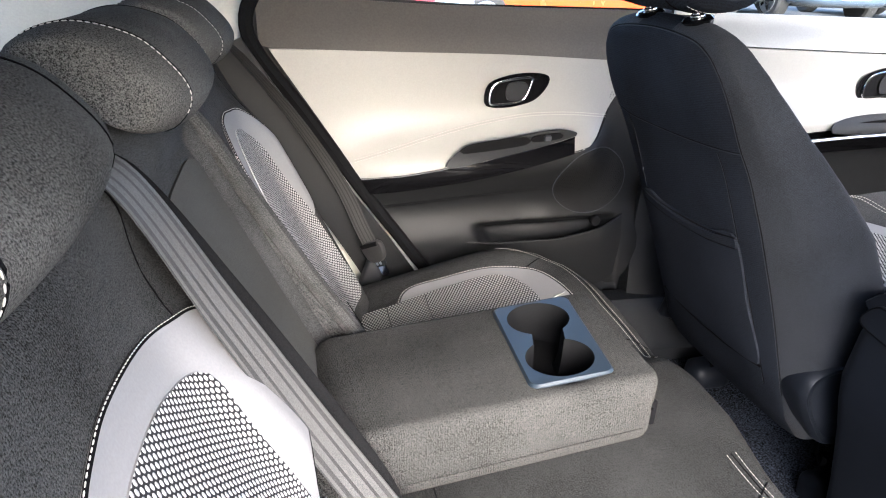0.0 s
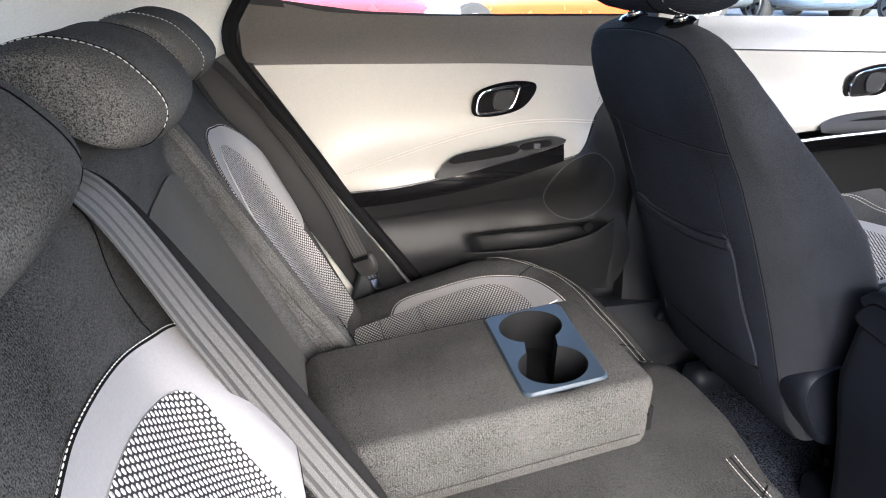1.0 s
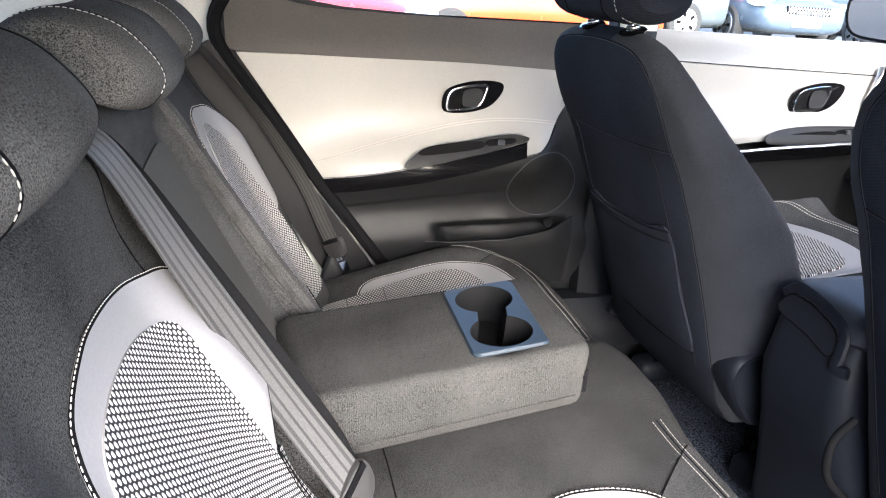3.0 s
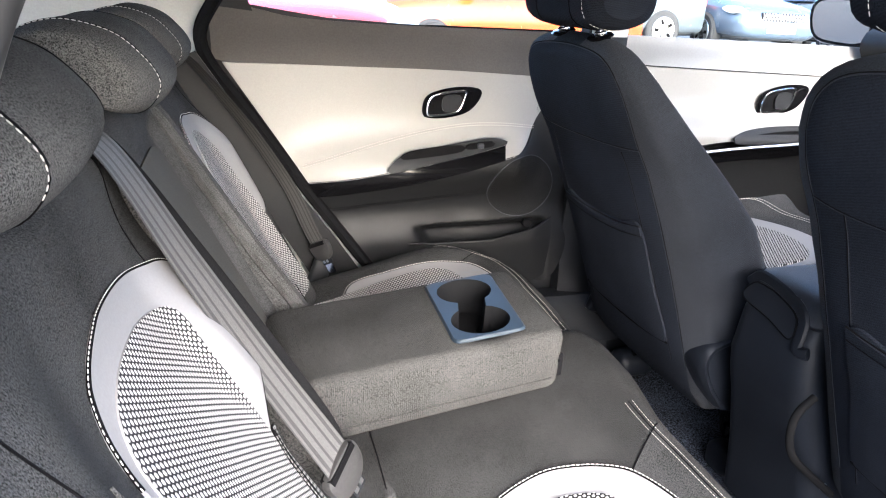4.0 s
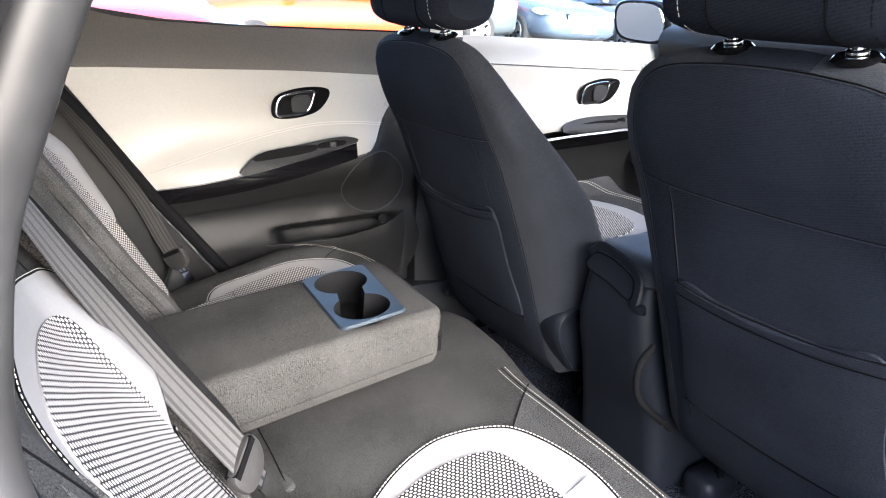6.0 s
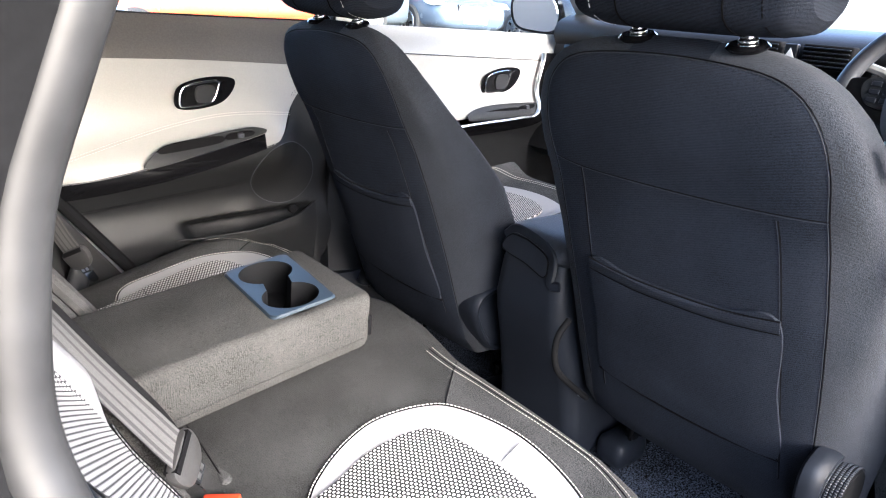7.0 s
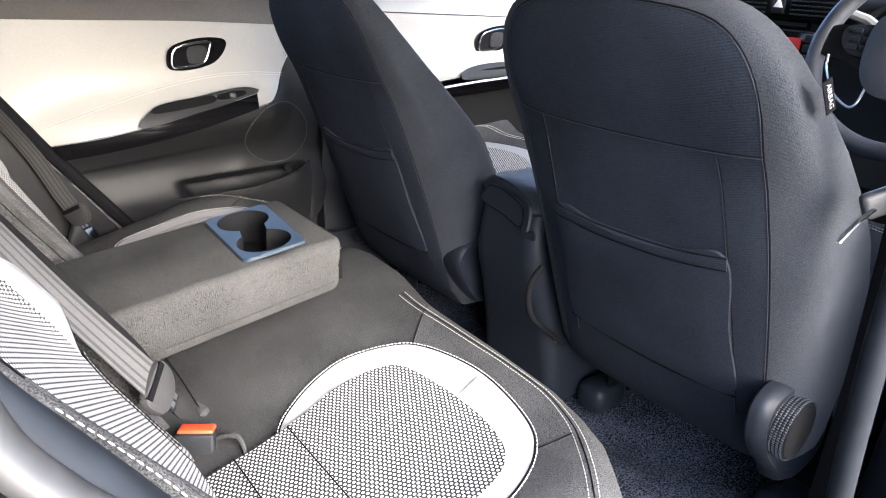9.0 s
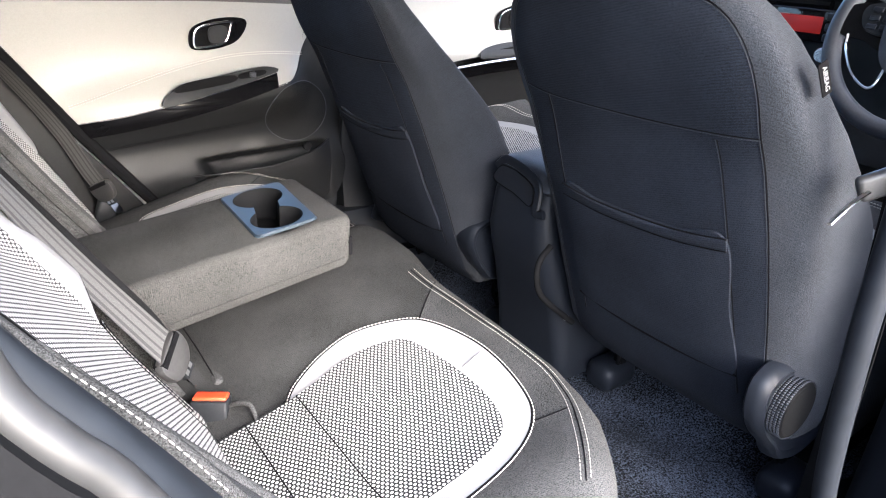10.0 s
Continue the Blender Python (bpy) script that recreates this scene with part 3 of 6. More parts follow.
# lower body trim between the seat side and the rear door
ruled("sill_trim", [(-0.06, 0.73), (0.02, 0.61), (0.12, 0.46), (0.20, 0.35), (0.27, 0.25), (0.33, 0.15)], [(-0.12, 0.70), (-0.04, 0.56), (0.05, 0.42), (0.12, 0.31), (0.17, 0.22), (0.20, 0.12)], lambda x, z: 0.685, 30, 6, DOOR_GREY)
tagged(bpy.data.objects["sill_trim"], "dark plastic trim beside the rear seat", "trim", kind="structure")

# ---- left front door ----
front_door = thing("front_door", (1.3, 0.74, 0.18), "closed front door with cream insert and dark trim", "car door")


def fdoor_y(x, z):
    return 0.716 - 0.05 * math.exp(-((z - 0.56) / 0.05) ** 2) + 0.035 * step(0.72, 0.79, z)


ruled("upper_panel", [(0.86, 0.793), (1.2, 0.791), (1.5, 0.789), (1.78, 0.786)], [(0.86, 0.730), (1.1, 0.724), (1.35, 0.718), (1.6, 0.712)], fdoor_y, 30, 6, GREY_TRIM, front_door, "grey belt-line trim", sharp=True)
ruled("insert", [(0.86, 0.727), (1.1, 0.721), (1.35, 0.715), (1.60, 0.709)], [(0.90, 0.50), (1.15, 0.548), (1.3, 0.556), (1.55, 0.58)], fdoor_y, 40, 16, CREAM, front_door, "cream leatherette insert")
ruled("gloss_strip", [(0.92, 0.490), (1.2, 0.530), (1.4, 0.545), (1.48, 0.56), (1.52, 0.64), (1.545, 0.735)], [(0.92, 0.45), (1.2, 0.492), (1.4, 0.508), (1.51, 0.53), (1.57, 0.61), (1.605, 0.735)], lambda x, z: fdoor_y(x, z) - 0.012, 40, 5, GLOSS, front_door, "piano black strip", back=(0, 0.02, 0))
tube("bright_edge", [(x, fdoor_y(x, z) - 0.016, z) for x, z in smooth_line([(0.95, 0.502), (1.2, 0.535), (1.4, 0.550), (1.475, 0.562), (1.51, 0.64), (1.535, 0.735)], 40)], 0.007, SATIN, front_door, "satin silver edge", flat=0.6)
ruled("lower_panel", [(0.86, 0.46), (1.2, 0.50), (1.4, 0.516), (1.64, 0.56)], [(0.86, 0.10), (1.2, 0.10), (1.4, 0.10), (1.70, 0.10)], lambda x, z: fdoor_y(x, z) - 0.03 * step(0.4, 0.25, z), 20, 14, DOOR_GREY, front_door, "dark lower panel")
pull_handle(front_door, 1.362, 0.652, 0.709, 1.12)
switch_pod(front_door, [(1.20, 0.552), (1.215, 0.572), (1.30, 0.588), (1.42, 0.592), (1.51, 0.588), (1.515, 0.565), (1.40, 0.553), (1.28, 0.547)], 0.675, 1.44, 0.577)
grid("window_pane", lambda x, z: (x, 0.765 - 0.10 * (z - 0.80), z), list(np.linspace(0.88, 1.80, 8)), list(np.linspace(0.79, 1.14, 4)), GLASS, front_door, label="clear side window", back=(0, 0.004, 0)).visible_shadow = False

ruled("door_skin", [(0.82, 0.79), (1.8, 0.785)], [(0.82, 0.05), (1.8, 0.05)], lambda x, z: 0.756, 10, 6, PLASTIC, front_door, "dark inner door skin", sharp=True)
# left exterior mirror
mirror = thing("wing_mirror", (1.78, 0.86, 0.79), "black exterior wing mirror with bright glass", "wing mirror")
def mir_ring(k, x):
    pts = smooth_line([(0.0, -0.075), (0.10, -0.06), (0.125, 0.0), (0.10, 0.06), (0.0, 0.07), (-0.09, 0.055), (-0.115, -0.02), (-0.08, -0.07)], 40, True)
    return [(x - 0.22 * k * b - 0.1 * k * a, 0.98 + k * a, 0.852 + k * b) for a, b in pts]
loft("shell", [mir_ring(0.3, 1.93), mir_ring(0.75, 1.90), mir_ring(0.97, 1.84), mir_ring(1.0, 1.78), mir_ring(0.93, 1.77)], GLOSS, mirror, "gloss black housing")
loft("mirror_glass", [mir_ring(0.84, 1.771), mir_ring(0.82, 1.7665)], CHROME, mirror, "silvered glass")
rbox("foot", (1.80, 0.77, 0.785), (1.87, 0.90, 0.82), 0.012, GLOSS, mirror)

# body below the doors, and the firewall
for s in (-1, 1):
    ob = grid("wall_side", lambda x, z: (x, s * 0.775, z), list(np.linspace(-0.75, 1.85, 14)), [-0.10, 0.02, 0.14], PLASTIC, back=(0, s * 0.03, 0))
    tagged(ob, "dark body sill under the doors", "sill", kind="structure")
grid("wall_front", lambda y, z: (1.86, y, z), list(np.linspace(-0.8, 0.8, 8)), list(np.linspace(-0.1, 0.72, 5)), PLASTIC, back=(0.03, 0, 0))
tagged(bpy.data.objects["wall_front"], "dark bulkhead behind the dashboard", "wall", kind="structure")

# B pillar and sill on the left
def bp(s, z):
    w = 0.05 + 0.03 * step(0.5, 0.1, z)
    return (0.835 + (s - 0.5) * 2 * w + 0.03 * step(0.4, 0.1, z), 0.70 - 0.02 * math.sin(math.pi * s) - 0.08 * step(0.8, 1.2, z), z)


grid("pillar_trim", bp, list(np.linspace(0, 1, 8)), list(np.linspace(0.06, 1.16, 24)), PLASTIC, back=(0, 0.04, 0))
tagged(bpy.data.objects["pillar_trim"], "dark pillar trim between the left doors", "pillar", kind="structure")
grid("pillar_cover", lambda s, z: (bp(s, z)[0], bp(s, z)[1] - 0.004, z), list(np.linspace(0.05, 0.95, 6)), list(np.linspace(0.79, 1.15, 8)), PALE_TRIM, back=(0, 0.006, 0))
tagged(bpy.data.objects["pillar_cover"], "pale upper pillar cover", "pillar", kind="structure")
grid("door_sill", lambda x, s: (x, 0.60 + 0.12 * s, 0.06 + 0.10 * step(0.0, 0.6, s)), list(np.linspace(0.3, 1.75, 20)), list(np.linspace(0, 1, 8)), PLASTIC, back=(0, 0, -0.03))
tagged(bpy.data.objects["door_sill"], "dark plastic door sill trim", "sill", kind="structure")


# ---- rear seat ----
BACK_Z = (0.24, 0.30, 0.40, 0.452, 0.52, 0.584, 0.632, 0.68, 0.72, 0.76)
BACK_X = (0.140, 0.108, 0.049, 0.018, -0.022, -0.062, -0.086, -0.100, -0.108, -0.122)


def rb_fn(y, z):
    """Front face of the rear backrest; z is the height."""
    x = 0.254 - 0.5 * z
    a = abs(y)
    if y > 0:                                                                # outer bolsters
        x += 0.034 * math.exp(-((a - 0.515) / 0.055) ** 2) * step(0.69, 0.58, z)
    else:
        x += 1.35 * float(np.interp(z, [0.30, 0.40, 0.50, 0.56, 0.60, 0.66, 0.70], [0.050, 0.045, 0.029, 0.018, 0.011, 0.005, 0.0])) * math.exp(-((a - 0.535) / (0.052 if a < 0.535 else 0.09)) ** 2)
    if y > 0:
        x += float(np.interp(z, [0.40, 0.50, 0.62, 0.69, 0.74], [0.050, 0.033, 0.021, 0.014, 0.0])) * step(0.27, 0.17, y)
    x += 0.012 * math.exp(-((a - 0.32) / 0.10) ** 2) * step(0.70, 0.5, z) * 0.6
    if y < 0:                                                                # hollow of the near half, with its inner edge rolled back
        flat = float(np.interp(z, BACK_Z, BACK_X))
        x = flat + (x - flat) * step(0.405, 0.50, a)
        x -= 0.032 * step(-0.195, -0.135, y) * step(0.475, 0.42, z)
        x += float(np.interp(z, [0.42, 0.46, 0.50, 0.55, 0.60, 0.66], [0.0, 0.009, 0.024, 0.022, 0.012, 0.0])) * math.exp(-(max(0.0, -0.165 - y) / 0.036) ** 2)
    x -= 0.10 * step(0.58, 0.66, a)
    x -= 0.05 * step(0.69, 0.755, z) ** 2
    return (x, y, z)


def back_half(name, y0, y1, label):
    root = thing(name, (0.10, (y0 + y1) / 2, 0.25), label, "seat back")
    s = 1 if y0 > 0 else -1
    ys = list(np.linspace(y0, y1, 34))
    grid("cover", lambda y, z: rb_fn(y, z), ys, list(np.linspace(0.24, 0.758, 36)), CLOTH, root, label="dark woven cloth cover", back=(-0.09, 0, -0.045))
    m = lambda pts: [(s * -y, z - (0.02 if s > 0 else 0.0)) for y, z in pts]
    side = -1 if rb_fn(0, 0.3)[0] > rb_fn(0, 0.5)[0] else 1
    white = m([(-0.096, 0.580), (-0.134, 0.612), (-0.199, 0.631), (-0.258, 0.643), (-0.312, 0.648), (-0.345, 0.645), (-0.374, 0.638), (-0.396, 0.625), (-0.411, 0.606), (-0.419, 0.582), (-0.422, 0.54), (-0.41, 0.47), (-0.34, 0.43), (-0.24, 0.43), (-0.205, 0.440), (-0.187, 0.454), (-0.178, 0.468), (-0.168, 0.485), (-0.143, 0.503), (-0.118, 0.523), (-0.102, 0.548)])
    if s > 0:
        white = [(0.309, 0.650), (0.36, 0.658), (0.417, 0.652), (0.480, 0.640), (0.511, 0.60), (0.518, 0.54), (0.511, 0.485), (0.489, 0.462), (0.45, 0.44), (0.40, 0.42), (0.33, 0.42), (0.285, 0.45), (0.262, 0.52), (0.268, 0.605)]
    inner = m([(-0.200, 0.595), (-0.240, 0.607), (-0.273, 0.614), (-0.302, 0.617), (-0.332, 0.618), (-0.360, 0.616), (-0.381, 0.611), (-0.396, 0.601), (-0.409, 0.578), (-0.424, 0.53), (-0.450, 0.46), (-0.470, 0.38), (-0.470, 0.31), (-0.34, 0.295), (-0.216, 0.30), (-0.208, 0.36), (-0.201, 0.42), (-0.197, 0.455), (-0.200, 0.485), (-0.200, 0.52), (-0.196, 0.555), (-0.190, 0.580)])
    if s > 0:
        inner = [(0.345, 0.630), (0.395, 0.630), (0.43, 0.615), (0.455, 0.59), (0.466, 0.53), (0.485, 0.46), (0.492, 0.38), (0.492, 0.31), (0.40, 0.30), (0.25, 0.30), (0.24, 0.40), (0.245, 0.50), (0.285, 0.585)]
    patch("bolster_trim", rb_fn, white, 0.003, WHITE, root, "white leatherette arch", puff=0.0005, side=1, rings=16)
    patch("mesh_panel", rb_fn, inner, 0.0048, MESH_WEAVE, root, "white and black knitted mesh", side=1, puff=0.001, rings=16, rim=WHITE)
    low = m([(-0.190, 0.456), (-0.168, 0.436), (-0.146, 0.38), (-0.140, 0.31), (-0.17, 0.295), (-0.222, 0.30), (-0.211, 0.36), (-0.204, 0.42)])
    if s < 0:
        patch("side_mesh", rb_fn, low, 0.006, MESH_FINE, root, "mesh strip beside the belt buckle", side=1, rim=SEAM)
    edge = smooth_line(white, 160, True)
    c = np.mean(white, 0)
    k0 = int(np.argmin([abs(e[1] - (0.575 if s < 0 else 0.465)) + (9 if abs(e[0]) < 0.4 else 0) for e in edge]))
    edge = np.roll(edge, -k0, axis=0)
    if (edge[20][1] < edge[0][1]):
        edge = edge[::-1]
    edge = edge[:112 if s < 0 else 128]                                                        # from the outer side over the top to the buckle
    tube("piping", on(rb_fn, edge, 0.002), 0.0015, SEAM, root, "black piping", sides=6)
    stitches("stitching", on(rb_fn, [c + (e - c) * 1.014 for e in edge], 0.0025), THREAD, root, length=0.0034, r=0.00045)
    if s < 0:
        roll = smooth_line([(-0.474, 0.628), (-0.486, 0.585), (-0.498, 0.53), (-0.509, 0.46), (-0.514, 0.38), (-0.512, 0.30)], 60)
        tube("bolster_roll", on(rb_fn, roll, 0.001), 0.011, CLOTH, root, "sewn bolster roll", sides=12, taper=np.linspace(0.02, 1.0, 60) ** 0.6)
        welt = smooth_line([(-0.078, -0.522, 0.672), (-0.0455, -0.541, 0.630), (-0.028, -0.553, 0.611), (-0.0137, -0.563, 0.5955), (0.010, -0.576, 0.565), (0.05, -0.590, 0.50), (0.10, -0.60, 0.42)], 70)
        tube("bolster_welt", welt + np.array((-0.001, 0.008, -0.0066)), 0.0105, CLOTH, root, "rolled cloth edge of the bolster", sides=14, taper=np.linspace(0.1, 1.0, 70) ** 0.5)
        stitches("bolster_stitching", welt[14:42] + np.array((0, -0.0003, 0.0002)), THREAD, root, length=0.0042, gap=0.0018, r=0.0005)
        stitches("pad_seam", on(rb_fn, smooth_line([(-0.272, 0.641), (-0.292, 0.635), (-0.309, 0.622)], 20), 0.0030), WHITE, root, length=0.5, gap=0.01, r=0.0011)
    for line in ([(-0.17, 0.60), (-0.165, 0.66), (-0.15, 0.72), (-0.14, 0.75)], [(-0.50, 0.62), (-0.515, 0.68), (-0.52, 0.74)], [(-0.196, 0.455), (-0.203, 0.42), (-0.216, 0.32)]):
        tube("seam", on(rb_fn, smooth_line(m(line), 24), 0.0004 if line[0][0] != -0.196 else 0.008), 0.0007, SEAM, root, sides=5)
    return root


back_half("backrest_cushion", -0.66, -0.112, "dark cloth rear backrest with white arch and mesh panel")
back_half("backrest_cushion", 0.152, 0.66, "dark cloth rear backrest with white arch and mesh panel")

# middle backrest with the armrest's hollow
centre = thing("middle_backrest", (0.05, 0.02, 0.30), "grey cloth middle backrest with empty armrest hollow", "seat back")
def mid_fn(y, z):
    x = 0.26 - 0.5 * z
    x -= 0.016 * step(-0.112, -0.085, y) * step(0.150, 0.122, y) * step(0.715, 0.675, z - 0.25 * (y - 0.02) ** 2)
    x -= 0.05 * step(0.70, 0.77, z) ** 2
    return (x, y, z)
grid("cover", mid_fn, list(np.linspace(-0.112, 0.152, 34)), list(np.linspace(0.28, 0.762, 50)), CLOTH, centre, label="dark cloth surround", back=(-0.06, 0, -0.03))
patch("hollow_lining", mid_fn, [(-0.06, 0.372), (-0.08, 0.40), (-0.084, 0.50), (-0.082, 0.64), (-0.06, 0.668), (0.02, 0.672), (0.10, 0.668), (0.121, 0.64), (0.123, 0.50), (0.118, 0.40), (0.10, 0.372)], 0.003, LINER, centre, "pale felt lining", side=1, n=60)
# raised edge of the hollow
tube("ridge", [(0.254 - 0.5 * z + float(np.interp(z, [0.40, 0.50, 0.62, 0.69, 0.74], [0.050, 0.033, 0.021, 0.014, 0.0])) - 0.006, 0.156, z) for z in np.linspace(0.34, 0.72, 24)], 0.012, CLOTH, centre, "padded ridge", up=(0, 1, 0))

# bench cushion
CREST = [(-0.62, 0.365), (-0.60, 0.406), (-0.566, 0.436), (-0.50, 0.480), (-0.46, 0.495), (-0.40, 0.507), (-0.28, 0.512), (-0.12, 0.514), (-0.03, 0.524), (0.05, 0.527), (0.10, 0.519), (0.12, 0.515), (0.20, 0.522), (0.28, 0.526), (0.36, 0.526), (0.44, 0.512), (0.50, 0.484), (0.56, 0.43), (0.60, 0.37), (0.62, 0.33)]


def crest(y):
    return float(np.interp(y, [c[0] for c in CREST], [c[1] for c in CREST]))


def cushion(y, x):
    """Top of the bench at (x, y); past the crest it rolls down to the floor side."""
    xc = crest(y)
    z0 = 0.235 + 0.27 * min(x, xc)
    a = abs(y)
    z0 += 0.010 * math.exp(-((a - 0.54) / 0.05) ** 2) - 0.06 * step(0.57, 0.66, a) - 0.012 * step(0.10, 0.22, a) * step(0.52, 0.40, a) * step(0.47, 0.40, x)
    z0 += 0.013 * step(0.118, 0.085, y) * step(-0.16, -0.02, y)                # fuller middle place
    r = 0.045
    if x > xc - 0.03:
        s = x - (xc - 0.03)
        ang = min(s / r, math.radians(100))
        z = 0.235 + 0.27 * (xc - 0.03) + (z0 - (0.235 + 0.27 * min(x, xc))) - r * (1 - math.cos(ang)) - max(0, s - r * math.radians(100)) * 1.0
        return (xc - 0.03 + r * math.sin(ang) - 0.12 * max(0, s - r * math.radians(100)), y, z)
    return (x, y, z0)


bench = thing("rear_bench", (0.30, 0.0, 0.06), "dark cloth rear bench cushion with white and mesh pads", "bench seat")
def seam_y(x):
    """Half-width of the middle cloth at x, where its slanting seam runs to the pads."""
    return 0.202 - 0.85 * (min(max(x, 0.43), 0.56) - 0.43)


def bench_fn(u, x):
    k = max(0.0, 1 - abs(abs(u) - 0.17) / 0.09)
    return cushion(u + math.copysign((seam_y(x) - 0.17) * k, u), x)


ys = [-0.17, 0.17] + list(np.linspace(-0.64, -0.18, 34)) + list(np.linspace(-0.16, 0.16, 28)) + list(np.linspace(0.18, 0.64, 34))
ys.sort()
xs = list(np.linspace(0.06, 0.44, 24)) + list(np.linspace(0.455, 0.60, 16)) + [0.66, 0.74]
cover = grid("cover", bench_fn, ys, xs, CLOTH, bench, label="dark woven cloth cover, greyer in the middle", back=(0, 0, -0.03))
cover.data.materials.append(CLOTH_GREY)
for p in cover.data.polygons:
    v = [cover.data.vertices[i].co for i in p.vertices]
    if abs(sum(q.y for q in v)) / len(v) < seam_y(sum(q.x for q in v) / len(v) + bench.location.x):
        p.material_index = 1
for s in (-1, 1):
    W = [(0.225, -0.208), (0.262, -0.178), (0.310, -0.160), (0.356, -0.158), (0.413, -0.182), (0.439, -0.226), (0.453, -0.323), (0.440, -0.420), (0.412, -0.466), (0.357, -0.494), (0.28, -0.502), (0.20, -0.495), (0.18, -0.40), (0.19, -0.28)]
    I = [(0.20, -0.215), (0.260, -0.208), (0.316, -0.197), (0.372, -0.208), (0.400, -0.240), (0.411, -0.351), (0.399, -0.428), (0.361, -0.467), (0.28, -0.474), (0.18, -0.468), (0.11, -0.455), (0.10, -0.34), (0.11, -0.225)]
    dx = 0.0 if s < 0 else 0.012
    Wm, Im = [(-s * y, x + dx) for x, y in W], [(-s * y, x + dx) for x, y in I]
    patch("pad_trim", cushion, Wm, 0.004, WHITE, bench, "white leatherette pad edge", side=-1, puff=0.004)
    patch("mesh_pad", cushion, Im, 0.0088, MESH_FINE, bench, "white and black knitted mesh", side=-1, puff=0.003, rim=WHITE)
    e = smooth_line(Wm, 160, True)
    tube("piping", on(cushion, e, 0.003, -1), 0.0015, SEAM, bench, "black piping", closed=True, sides=6)
    c = np.mean(Wm, 0)
    stitches("stitching", on(cushion, [c + (q - c) * 1.017 for q in e], 0.0035, -1), THREAD, bench)
    # shade in the pad's soft creases, drawn as thin black lines
    for xx in (0.165, 0.235):
        tube("channel", on(cushion, [(s * y, xx + dx) for y in np.linspace(0.215, 0.465, 20)], 0.0121, -1), 0.0009, SEAM, bench, "sewn channel, its crease shade drawn as a black line", sides=5)
    tube("seam", on(cushion, [(s * q, x + dx) for q, x in [(seam_y(q), q) for q in np.linspace(0.432, 0.50, 12)]], 0.0004, -1), 0.0009, SEAM, bench, sides=5)
    tube("seam", on(cushion, [(s * q, x + dx) for q, x in smooth_line([(0.462, 0.416), (0.472, 0.436), (0.480, 0.455)], 10)], 0.0004, -1), 0.0009, SEAM, bench, sides=5)
    hem = smooth_line([(0.10, 0.4775), (0.20, 0.481), (0.273, 0.482), (0.33, 0.484), (0.407, 0.480), (0.45, 0.468), (0.482, 0.453), (0.53, 0.419), (0.565, 0.39)], 220)
    out_way = np.gradient(hem, axis=0)
    out_way = np.stack([-out_way[:, 1], out_way[:, 0]], 1) / np.linalg.norm(out_way, axis=1)[:, None]
    for k in (0.0, 0.0105):
        stitches("front_stitching", on(cushion, [(s * q, x + dx) for q, x in hem + out_way * k], 0.0006, -1), THREAD_DULL, bench, length=0.0036, r=0.00045)
    tube("seam", on(cushion, [(s * q, x + dx) for q, x in (hem + out_way * 0.0055)[::3]], 0.0002, -1), 0.0008, SEAM, bench, sides=5)
    tube("pad_seam", on(cushion, [(s * 0.331, x + dx) for x in np.linspace(0.416, 0.446, 8)], 0.0072, -1), 0.0010, WHITE, bench, "sewn joint of the pad edge", sides=6)

tube("gap_seam", on(cushion, [(y, 0.162) for y in np.linspace(-0.115, 0.10, 20)], 0.0006, -1), 0.0010, SEAM, bench, sides=5)

fold = smooth_line([(0.150, -0.150, 0.272), (0.165, -0.168, 0.290), (0.178, -0.188, 0.297), (0.180, -0.205, 0.286), (0.176, -0.218, 0.270)], 24)
tube("cloth_fold", fold - np.array((0, 0, 0.009)), 0.0035, CLOTH, bench, "puckered cloth fold beside the buckle", sides=10, taper=np.sin(np.linspace(0.25, math.pi - 0.25, 24)))

# armrest
arm = thing("armrest", (0.10, 0.02, 0.42), "grey cloth folded-down armrest with two cup holders", "armrest")
AY0, AY1 = -0.099, 0.112


def top_z(x):
    return 0.443 + 0.125 * (x - 0.075)


def bot_z(x):
    return 0.366 + 0.15 * (x - 0.107)


def arm_ring(x, inset):
    a, b, lo, hi = AY0 + inset, AY1 - inset, bot_z(x) + inset, top_z(x) - inset
    out = []
    for cy, cz, a0, r in ((b, hi, 0, 0.010), (a + 0.004, hi, 90, 0.013), (a, lo, 180, 0.005), (b, lo, 270, 0.005)):
        cy, cz = cy - r * (1 if cy == b else -1), cz - r * (1 if cz == hi else -1)
        for k in range(6):
            t = radians(a0 + 18 * k)
            q = (cy + r * math.cos(t), cz + r * math.sin(t))
            sag = 0.0016 * math.sin(x * 61) * math.sin(x * 23 + 1) if a0 == 90 else 0.0        # uneven stuffing along the edge
            out.append((x + 0.10 * (0.44 - q[1]) * -1, q[0], q[1] + sag))
    return out
rings = [arm_ring(0.03, 0.012), arm_ring(0.04, 0.003)] + [arm_ring(x, 0.0) for x in np.linspace(0.05, 0.366, 26)] + [arm_ring(0.372, 0.001), arm_ring(0.377, 0.004), arm_ring(0.379, 0.009)]
body = loft("pad", rings, ARM_CLOTH, arm, "grey woven cloth pad")


def carve(ob, cutter):
    """Cuts the shape of one mesh out of another, for good."""
    m = ob.modifiers.new("cut", "BOOLEAN")
    m.operation, m.solver, m.object = "DIFFERENCE", "EXACT", cutter
    bpy.context.view_layer.update()
    me = bpy.data.meshes.new_from_object(ob.evaluated_get(bpy.context.evaluated_depsgraph_get()))
    ob.modifiers.remove(m)
    ob.data = me
    bpy.data.objects.remove(cutter)


